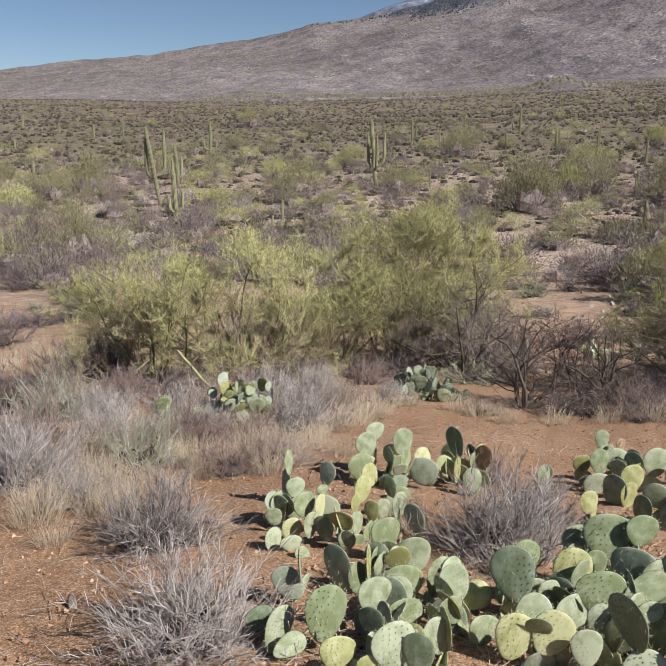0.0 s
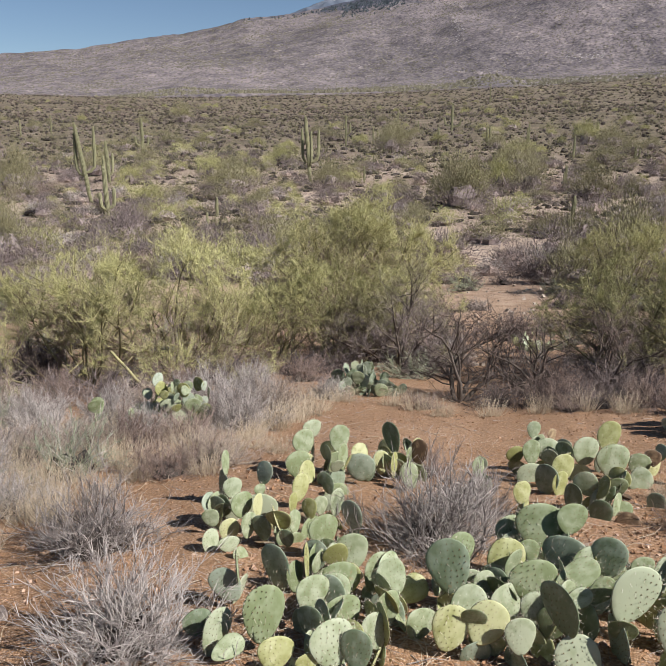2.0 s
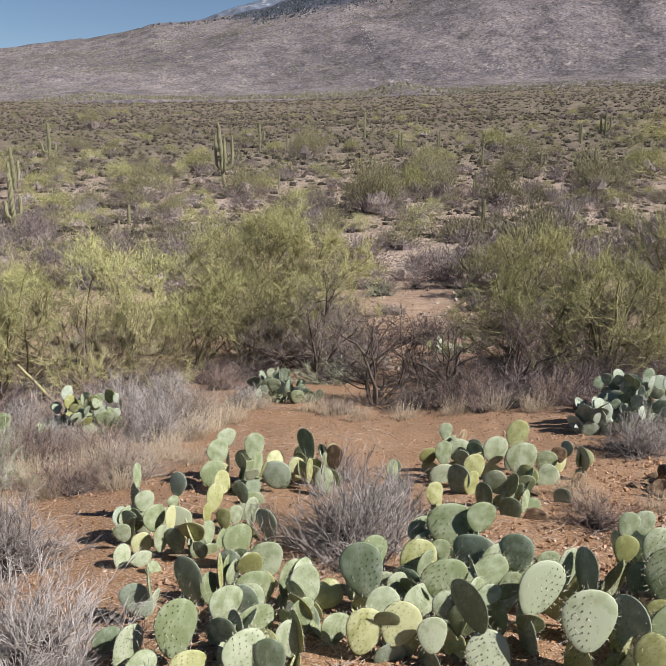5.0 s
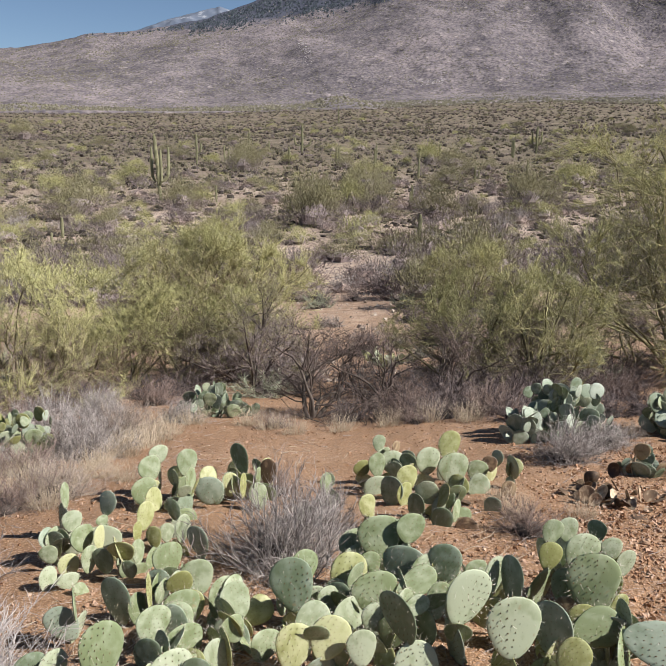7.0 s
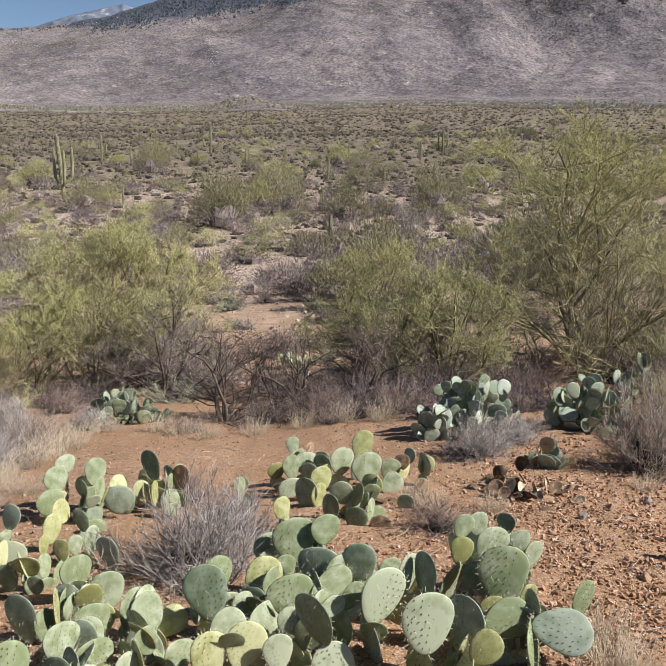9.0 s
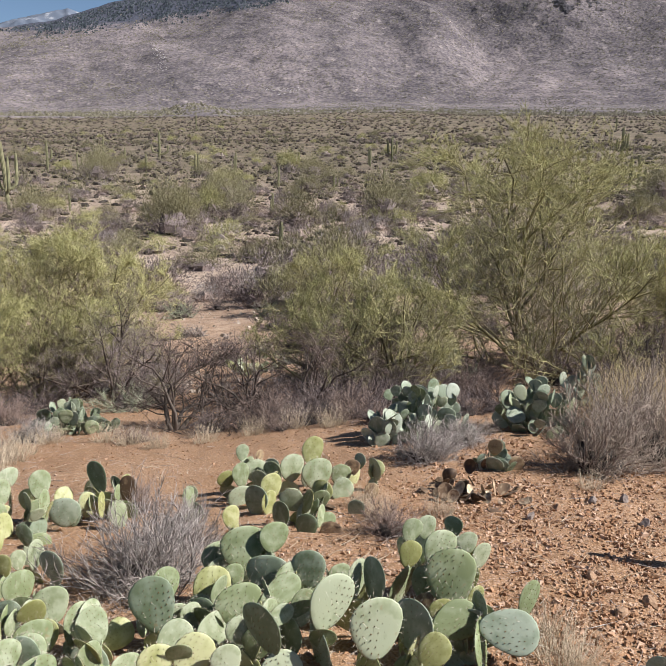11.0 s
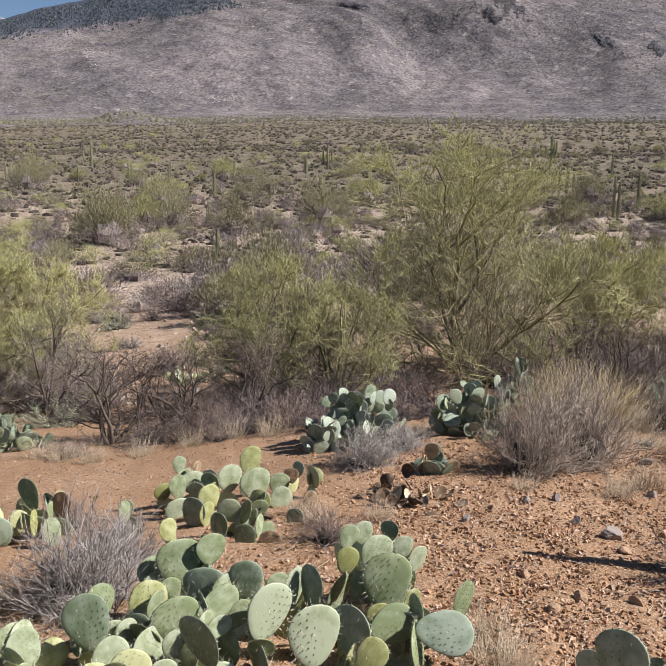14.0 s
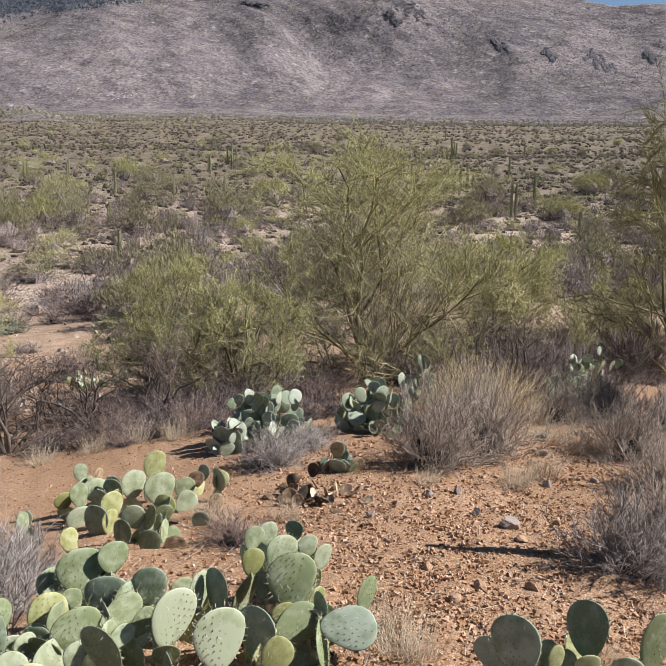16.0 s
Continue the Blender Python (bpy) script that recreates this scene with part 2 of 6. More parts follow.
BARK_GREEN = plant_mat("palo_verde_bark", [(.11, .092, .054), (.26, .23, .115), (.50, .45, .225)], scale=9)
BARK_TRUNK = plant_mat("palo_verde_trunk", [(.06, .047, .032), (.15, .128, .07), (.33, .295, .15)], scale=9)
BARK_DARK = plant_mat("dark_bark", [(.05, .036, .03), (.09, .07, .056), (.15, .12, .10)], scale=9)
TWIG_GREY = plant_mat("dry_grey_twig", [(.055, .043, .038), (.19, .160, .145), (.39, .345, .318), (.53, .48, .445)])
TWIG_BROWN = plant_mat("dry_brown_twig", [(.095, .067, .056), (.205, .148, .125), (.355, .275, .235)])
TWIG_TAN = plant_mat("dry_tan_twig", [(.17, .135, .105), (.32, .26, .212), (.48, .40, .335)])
# leafless_twig made darker: the thicket's deep shade is put into the colour
TWIG_THICKET = plant_mat("shaded_thicket_twig", [(.045, .034, .033), (.13, .102, .095), (.33, .265, .248)])
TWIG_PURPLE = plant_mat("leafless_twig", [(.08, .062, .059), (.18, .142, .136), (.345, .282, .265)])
STRAW = plant_mat("dry_grass", [(.27, .205, .14), (.42, .34, .245), (.57, .48, .365)])
GOLD = plant_mat("gold_grass", [(.25, .18, .09), (.36, .275, .145), (.45, .36, .215)])
LEAF_GREY = plant_mat("grey_leaf", [(.16, .18, .12), (.27, .29, .20), (.38, .39, .29)])
SKIN = plant_mat("saguaro_skin", [(.13, .125, .07), (.205, .197, .112), (.29, .272, .16)], .75, 3.0)
# dark colour of solid cores that stand in for shade inside shrubs
SHADE_CORE = plant_mat("dark_shade_core", [(.028, .022, .019), (.045, .036, .030), (.07, .056, .046)])
# far bushes' self-shadowing is put into these two darker colours
FAR_BRUSH = plant_mat("far_brush", [(.06, .052, .042), (.105, .094, .066), (.165, .148, .095)])
FAR_OLIVE = plant_mat("far_olive", [(.095, .086, .052), (.165, .152, .085), (.26, .24, .132)])
# dark woods with haze mixed into the colour as blue
PINE = plant_mat("haze_blue_wood", [(.025, .032, .040), (.04, .05, .058), (.065, .075, .08)])
PALE_ROCK = plant_mat("pale_boulder", [(.20, .165, .16), (.27, .23, .22), (.36, .31, .30)])
WASH = plant_mat("wash_rubble", [(.34, .31, .30), (.42, .39, .38), (.50, .47, .46)])
# shade of faces turned from the sun, painted in as dark rock
CRAG_SHADE = plant_mat("shade_dark_crag", [(.05, .046, .055), (.08, .074, .085), (.12, .108, .115)])


# ---- mesh tools ----
def mesh_of(name, verts, faces, mats=(), slots=None, smooth_shade=False):
    me = bpy.data.meshes.new(name)
    me.from_pydata(np.asarray(verts).tolist(), [], faces if isinstance(faces, list) else faces.tolist())
    for m in mats:
        me.materials.append(m)
    if slots is not None:
        me.polygons.foreach_set("material_index", np.asarray(slots, np.int32))
    if smooth_shade:
        me.polygons.foreach_set("use_smooth", np.ones(len(me.polygons), bool))
    me.update()
    return me


def part(name, data, parent, label="", m=None):
    ob = new(name, data)
    ob.parent = parent
    if m is not None:
        ob.matrix_basis = m
    if label:
        tagged(ob, label)
    return ob


def thing(name, label, category, group="", kind="", m=None):
    ob = new(name)
    ob.empty_display_size = .1
    if m is not None:
        ob.matrix_basis = m
    return tagged(ob, label, category, group, kind)


def unit(v):
    return v / np.maximum(np.linalg.norm(v, axis=-1, keepdims=True), 1e-9)


def around(d):
    """Two directions square to each of d."""
    a = np.where(np.abs(d[..., 2:3]) < .9, np.array([0, 0, 1.0]), np.array([1.0, 0, 0]))
    u = unit(np.cross(d, a))
    return u, np.cross(d, u)


def twigs(p, d, length, radius, bend, name, mats, kinds=None, heart=None):
    """Curved three-sided stems that taper to a point; bend is added to their way half along."""
    n = len(p)
    length, radius = np.broadcast_to(length, n)[:, None], np.broadcast_to(radius, n)[:, None]
    d = unit(d)
    mid = p + d * length * .5
    tip = mid + unit(d + bend) * length * .5
    u, v = around(d)
    verts = np.zeros((n, 7, 3))
    for k in range(3):
        w = math.cos(2.094 * k) * u + math.sin(2.094 * k) * v
        verts[:, k], verts[:, 3 + k] = p + w * radius, mid + w * radius * .7
    verts[:, 6] = tip
    base = np.arange(n)[:, None, None] * 7
    quads = (np.array([[0, 1, 4, 3], [1, 2, 5, 4], [2, 0, 3, 5]])[None] + base).reshape(-1, 4).tolist()
    tris = (np.array([[3, 4, 6], [4, 5, 6], [5, 3, 6]])[None] + base).reshape(-1, 3).tolist()
    slots = None if kinds is None else np.tile(np.repeat(kinds, 3), 2)
    verts = verts.reshape(-1, 3)
    if heart:
        tris = tris + (np.array(heart[1]) + len(verts)).tolist()
        verts, slots = np.concatenate([verts, heart[0]]), np.concatenate([slots, np.full(len(heart[1]), heart[2])])
    return mesh_of(name, verts, quads + tris, mats, slots, True)


def spikes(p, d, length, radius, name, mats, kinds=None, heart=None):
    """Straight three-sided stems, for what stands farther off."""
    n = len(p)
    length, radius = np.broadcast_to(length, n)[:, None], np.broadcast_to(radius, n)[:, None]
    d = unit(d)
    u, v = around(d)
    verts = np.zeros((n, 4, 3))
    for k in range(3):
        verts[:, k] = p + (math.cos(2.094 * k) * u + math.sin(2.094 * k) * v) * radius
    verts[:, 3] = p + d * length
    tris = (np.array([[0, 1, 3], [1, 2, 3], [2, 0, 3]])[None] + np.arange(n)[:, None, None] * 4).reshape(-1, 3).tolist()
    verts, slots = verts.reshape(-1, 3), None if kinds is None else np.repeat(kinds, 3)
    if heart:
        tris = tris + (np.array(heart[1]) + len(verts)).tolist()
        verts, slots = np.concatenate([verts, heart[0]]), np.concatenate([slots, np.full(len(heart[1]), heart[2])])
    return mesh_of(name, verts, tris, mats, slots)


def tubes(lines, sides, name, mats):
    """Tapered tubes along polylines of (points, radii), with their ends closed."""
    verts, faces = [], []
    for pts, rad in lines:
        k = len(pts)
        d = unit(np.gradient(pts, axis=0))
        u, v = around(d)
        b = len(verts)
        for i in range(k):
            for s in range(sides):
                a = 2 * math.pi * s / sides
                verts.append(pts[i] + (u[i] * math.cos(a) + v[i] * math.sin(a)) * rad[i])
        for i in range(k - 1):
            for s in range(sides):
                t = (s + 1) % sides
                faces.append([b + i * sides + s, b + i * sides + t, b + (i + 1) * sides + t, b + (i + 1) * sides + s])
        faces.append([b + (k - 1) * sides + s for s in range(sides)])
        faces.append([b + s for s in reversed(range(sides))])
    return mesh_of(name, np.array(verts), faces, mats, None, True)


def wander(rng, p, d, length, k, sway, rise):
    """A wavering line of k pieces from p along d; rise turns it upward on its way."""
    pts, d = [np.array(p, float)], np.array(d, float)
    for _ in range(k):
        d = d + rng.normal(0, sway, 3) + np.array([0, 0, rise])
        d = d / np.linalg.norm(d)
        pts.append(pts[-1] + d * length / k)
    return np.array(pts)


def along(pts, f):
    i = min(int(f * (len(pts) - 1)), len(pts) - 2)
    u = f * (len(pts) - 1) - i
    d = pts[i + 1] - pts[i]
    return pts[i] + d * u, d / np.linalg.norm(d)


def hugged(p, h, w, seed):
    """Draws points that stray in under an uneven dome h high and w across."""
    u = p / np.array([w * .5, w * .5, h])
    rho = np.linalg.norm(u, axis=-1, keepdims=True) + 1e-9
    a, c = np.arctan2(u[..., 1:2], u[..., :1]), u[..., 2:3] / rho
    lim = .97 + .10 * np.sin(3 * a + seed) * np.cos(2.5 * c) + .08 * np.sin(5 * a - 4 * c + 2 * seed) + .05 * np.sin(9 * a + 9 * c)
    q = rho / lim
    return p * np.where(q > .72, .72 + .30 * (1 - np.exp(-(q - .72) / .30)), q) / q


def tree_meshes(seed, h, w, stems=5, limbs=8, subs=7, fine=20, twig=.22, twig_r=.0035, trunk_r=.06, spread=(20, 62), rise=.05,
                bare=.25, bark=None, crown=None, inner=None, up=.3, dry=.42, sway=.11, trunk=None, arm=(.28, .5)):
    """Stems, limbs, branches and twigs of a many-stemmed desert tree that is h high and w across; its lower twigs are dry."""
    rng = np.random.default_rng(seed)
    big, arms, small, tp, td = [], [], [], [], []
    for s in range(stems):
        a = 2 * math.pi * (s * .618 + rng.uniform(-.06, .06))
        lean = radians(spread[0] + (spread[1] - spread[0]) * (s / max(1, stems - 1)) ** 1.1)
        d = np.array([math.cos(a) * math.sin(lean), math.sin(a) * math.sin(lean), math.cos(lean)])
        reach = 1 / math.sqrt((math.sin(lean) / (w * .5)) ** 2 + (math.cos(lean) / h) ** 2)
        pts = hugged(wander(rng, d * .03 - np.array([0, 0, .08]), d, reach * rng.uniform(.7, .9), 8, sway, rise), h, w, seed)
        big.append((pts, trunk_r * rng.uniform(.6, 1) * np.linspace(1, .25, 9)))
        for _ in range(limbs):
            f = rng.uniform(bare, .98)
            q, e = along(pts, f)
            e2 = unit(e + rng.normal(0, .8, 3) + np.array([0, 0, .08]))
            l2 = reach * rng.uniform(*arm) * (1.15 - .5 * f)
            p2 = hugged(wander(rng, q, e2, l2, 5, .17, rise), h, w, seed)
            p2[:, 2] = np.maximum(p2[:, 2], .08)
            arms.append((p2, trunk_r * .42 * (1.1 - .7 * f) * np.linspace(1, .3, 6)))
            for _ in range(subs):
                f2 = rng.uniform(.15, 1)
                q3, e3 = along(p2, f2)
                e3 = unit(e3 + rng.normal(0, .7, 3) + np.array([0, 0, .18]))
                p3 = hugged(wander(rng, q3, e3, l2 * rng.uniform(.3, .65), 3, .16, rise), h, w, seed)
                p3[:, 2] = np.maximum(p3[:, 2], .04)
                small.append((p3, trunk_r * .12 * np.linspace(1, .45, 4)))
                for _ in range(fine):
                    q4, e4 = along(p3, rng.uniform(0, 1))
                    tp.append(q4)
                    td.append(e4 * .7 + rng.normal(0, .55, 3) + np.array([0, 0, up]))
    n, tp = len(tp), np.array(tp)
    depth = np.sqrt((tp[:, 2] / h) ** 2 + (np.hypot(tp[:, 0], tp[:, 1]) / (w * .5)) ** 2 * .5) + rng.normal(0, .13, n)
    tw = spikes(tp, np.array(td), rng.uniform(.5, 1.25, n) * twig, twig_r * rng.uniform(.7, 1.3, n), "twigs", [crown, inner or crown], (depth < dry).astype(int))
    return {"trunk": [tubes([b], 7, "trunk", [trunk or (BARK_TRUNK if bark == BARK_GREEN else bark)]) for b in big], "limb": [tubes([b], 5, "limb", [bark]) for b in arms],
            "branches": [tubes(small, 3, "branches", [bark])], "twigs": [tw]}


def far_tree_meshes(seed, h, w, crown, inner, clusters=95, each=28):
    """The same kind of tree as it shows from far off."""
    rng = np.random.default_rng(seed)
    lines = []
    for s in range(7):
        a, lean = s * 2.4, radians(15 + 9 * s)
        d = np.array([math.cos(a) * math.sin(lean), math.sin(a) * math.sin(lean), math.cos(lean)])
        lines.append((wander(rng, -d * .1, d, min(h, w) * .6, 5, .12, .06), .05 * np.linspace(1, .3, 6)))
    a, c = rng.uniform(0, 6.283, clusters), rng.uniform(.02, 1, clusters)
    q = rng.uniform(.45, .95, clusters) * (1 + .12 * np.sin(3 * a + seed))
    ctr = np.stack([np.cos(a) * np.sqrt(1 - c * c) * q * w * .5, np.sin(a) * np.sqrt(1 - c * c) * q * w * .5, c * q * h + .1], 1)
    p = np.repeat(ctr, each, 0) + rng.normal(0, .075 * w, (clusters * each, 3)) * np.array([1, 1, .7])
    p[:, 2] = np.maximum(p[:, 2], .05)
    d = unit(p / np.array([w * .5, w * .5, h])) * .8 + rng.normal(0, .6, p.shape) + np.array([0, 0, .35])
    n = len(p)
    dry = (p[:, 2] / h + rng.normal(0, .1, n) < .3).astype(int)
    # the dome is a solid core, put in for the shade within the crown
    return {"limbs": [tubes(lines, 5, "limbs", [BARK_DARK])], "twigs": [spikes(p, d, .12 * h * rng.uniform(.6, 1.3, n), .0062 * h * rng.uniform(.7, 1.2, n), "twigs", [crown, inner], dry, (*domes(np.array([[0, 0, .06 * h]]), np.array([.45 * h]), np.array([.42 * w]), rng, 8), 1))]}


def domes(at, high, wide, rng, sides=6):
    """Verts and faces of many rough low domes, one an island each."""
    n = len(at)
    a = np.arange(sides) * 2 * math.pi / sides
    ring = np.stack([np.cos(a), np.sin(a), np.zeros(sides)], 1)
    shape = np.concatenate([ring * [.82, .82, 1], ring * [1, 1, 1] + [0, 0, .42], ring * [.62, .62, 1] + [0, 0, .82], [[0, 0, 1.0]]])
    m = len(shape)
    v = shape[None] * rng.uniform(.74, 1.22, (n, m, 1)) + rng.normal(0, .06, (n, m, 3))
    t = rng.uniform(0, 6.283, n)
    c, q = np.cos(t)[:, None], np.sin(t)[:, None]
    v = np.stack([v[..., 0] * c - v[..., 1] * q, v[..., 0] * q + v[..., 1] * c, v[..., 2]], -1)
    v = v * np.stack([wide * .5, wide * .5, high], 1)[:, None] + at[:, None]
    f = []
    for k in range(sides):
        j = (k + 1) % sides
        f += [[k, j, sides + j], [k, sides + j, sides + k], [sides + k, sides + j, 2 * sides + j], [sides + k, 2 * sides + j, 2 * sides + k], [2 * sides + k, 2 * sides + j, 3 * sides]]
    return v.reshape(-1, 3), (np.array(f)[None] + np.arange(n)[:, None, None] * m).reshape(-1, 3).tolist()


def bush_mesh(seed, h, w, crown, inner, clusters=64, each=20):
    """A rounded desert bush: tufts of short stems over a dome, dry low down."""
    rng = np.random.default_rng(seed)
    a, c = rng.uniform(0, 6.283, clusters), rng.uniform(.0, 1, clusters)
    q = rng.uniform(.3, .95, clusters) * (1 + .15 * np.sin(2 * a + seed))
    ctr = np.stack([np.cos(a) * np.sqrt(1 - c * c) * q * w * .5, np.sin(a) * np.sqrt(1 - c * c) * q * w * .5, c * q * h + .05], 1)
    p = np.repeat(ctr, each, 0) + rng.normal(0, .075 * w, (clusters * each, 3)) * np.array([1, 1, .7])
    p[:, 2] = np.maximum(p[:, 2], .0)
    n = len(p)
    d = unit(p / np.array([w * .5, w * .5, h])) * .9 + rng.normal(0, .5, p.shape) + np.array([0, 0, .3])
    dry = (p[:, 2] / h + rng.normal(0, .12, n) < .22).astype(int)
    # solid core in the inner colour, in place of shade inside the bush
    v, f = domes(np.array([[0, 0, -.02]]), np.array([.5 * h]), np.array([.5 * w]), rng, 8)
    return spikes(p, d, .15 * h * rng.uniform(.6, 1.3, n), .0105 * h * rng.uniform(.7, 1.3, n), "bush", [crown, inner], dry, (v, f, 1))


def tree(name, meshes, label, category, az, r, turn=0, size=1.0, group="", tall=1.0):
    ob = thing(name, label, category, group, m=Matrix.Translation(spot(az, r)) @ pose(0, 0, 0, 0, 0, turn))
    ob.scale = (size, size, size * tall)
    for nm, many in meshes.items():
        for me in many:
            p = part(nm, me, ob)
            if nm.endswith("s"):
                tagged(p, kind="stuff")
    return ob


def shrub_meshes(seed, h, w, stems=46, fine=26, radius=.0032, mats=(None, None), flat=.1, twig=.16, sway=.26, curved=True):
    """Crooked stems that fan out from the root, each with fine side twigs at all angles."""
    rng = np.random.default_rng(seed)
    lines, tp, td = [], [], []
    k = 5 if curved else 3
    for s in range(stems):
        a, lean = rng.uniform(0, 2 * math.pi), math.acos(rng.uniform(flat, 1))
        d = np.array([math.cos(a) * math.sin(lean), math.sin(a) * math.sin(lean), math.cos(lean)])
        reach = 1 / math.sqrt((math.sin(lean) / (w * .5)) ** 2 + (math.cos(lean) / h) ** 2)
        foot = np.array([rng.normal(0, w * .1), rng.normal(0, w * .1), -.02])
        pts = wander(rng, foot, d, reach * rng.uniform(.65, 1), k, sway, .03)
        pts[1:, 2] = np.maximum(pts[1:, 2], .015)
        lines.append((pts, radius * 1.5 * np.linspace(1, .45, k + 1)))
        for _ in range(fine):
            q, e = along(pts, rng.uniform(.05, 1))
            tp.append(q)
            td.append(e * .85 + rng.normal(0, .5, 3) + np.array([0, 0, .3]))
    n = len(tp)
    ln, rad = twig * rng.uniform(.35, 1.3, n), radius * rng.uniform(.6, 1.1, n)
    # a dark core imitates the shade between the stems
    if curved:
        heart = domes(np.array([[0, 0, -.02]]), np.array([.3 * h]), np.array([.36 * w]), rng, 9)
        tw = twigs(np.array(tp), np.array(td), ln, rad, rng.normal(0, .5, (n, 3)), "twigs", [mats[1], SHADE_CORE], np.zeros(n, int), (*heart, 1))
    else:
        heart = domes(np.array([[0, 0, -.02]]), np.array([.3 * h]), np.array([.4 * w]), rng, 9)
        tw = spikes(np.array(tp), np.array(td), ln, rad, "twigs", [mats[1], SHADE_CORE], np.zeros(n, int), (*heart, 1))
    return tubes(lines, 4 if curved else 3, "stems", [mats[0]]), tw


def shrub(name, meshes, label, category, az, r, turn=0, size=1.0, group="", tall=1.0, wide=1.0):
    m = Matrix.Translation(spot(az, r)) @ pose(0, 0, 0, 0, 0, turn)
    ob = thing(name, label, category, group, m=m)
    ob.scale = (size * wide, size * wide, size * tall)
    for nm, me in zip(("stems", "twigs"), meshes):
        tagged(part(nm, me, ob), kind="stuff")
    return ob


def tuft_mesh(seed, h, w, n, mat, radius=.0022, lean=.5):
    rng = np.random.default_rng(seed)
    a, q = rng.uniform(0, 2 * math.pi, n), np.sqrt(rng.uniform(0, 1, n))
    p = np.stack([np.cos(a) * q * w * .5, np.sin(a) * q * w * .5, np.full(n, -.015)], 1)
    d = np.stack([np.cos(a) * q * lean, np.sin(a) * q * lean, np.ones(n)], 1) + rng.normal(0, .22, (n, 3))
    return twigs(p, d, h * rng.uniform(.45, 1.1, n), radius * rng.uniform(.6, 1.2, n), rng.normal(0, .3, (n, 3)), "blades", [mat])


# ---- cactus pads ----
def pad_mesh(seed, mat, thick=.085, curl=.05):
    """A pad 1 high and 1 across its widest, its foot at the origin, its faces to front and back."""
    rng = np.random.default_rng(seed)
    n, rings = 22, (.45, .8, .95)
    skew, wob = rng.uniform(-.05, .05), rng.uniform(0, 6.28)
    rim = []
    for i in range(n):
        a = 2 * math.pi * i / n
        w = .5 * math.sin(a) * (1 - .17 * math.cos(a)) / 1.01 * (1 + .025 * math.sin(3 * a + wob))
        h = .5 - .5 * math.cos(a)
        rim.append((w + skew * math.sin(h * 3.14), h ** .93))
    verts, faces = [], []
    warp = rng.uniform(-curl, curl) + (.3 if curl > .2 else 0), rng.uniform(-.04, .04)
    bowl = 2.5 if curl > .2 else 0
    c = (0.0, .55)

    def put(x, z, y):
        verts.append((x, y + warp[0] * ((z - .5) ** 2 * 2 + bowl * x * x) + warp[1] * x * 2, z))
        return len(verts) - 1

    loops = {}
    for side in (-1, 1):
        for rho in rings:
            t = thick * .5 * math.sqrt(max(0, 1 - rho ** 2.6)) * side
            loops[side, rho] = [put(c[0] + (x - c[0]) * rho, c[1] + (z - c[1]) * rho, t) for x, z in rim]
    edge = [put(x, z, 0) for x, z in rim]
    for side in (-1, 1):
        mid = put(*c, thick * .5 * side)
        chain = [loops[side, q] for q in rings] + [edge]
        for i in range(n):
            j = (i + 1) % n
            faces.append([mid, chain[0][i], chain[0][j]][::side])
            for a, b in zip(chain, chain[1:]):
                faces.append([a[i], b[i], b[j], a[j]][::side])
    return mesh_of("pad", verts, faces, [mat], None, True)


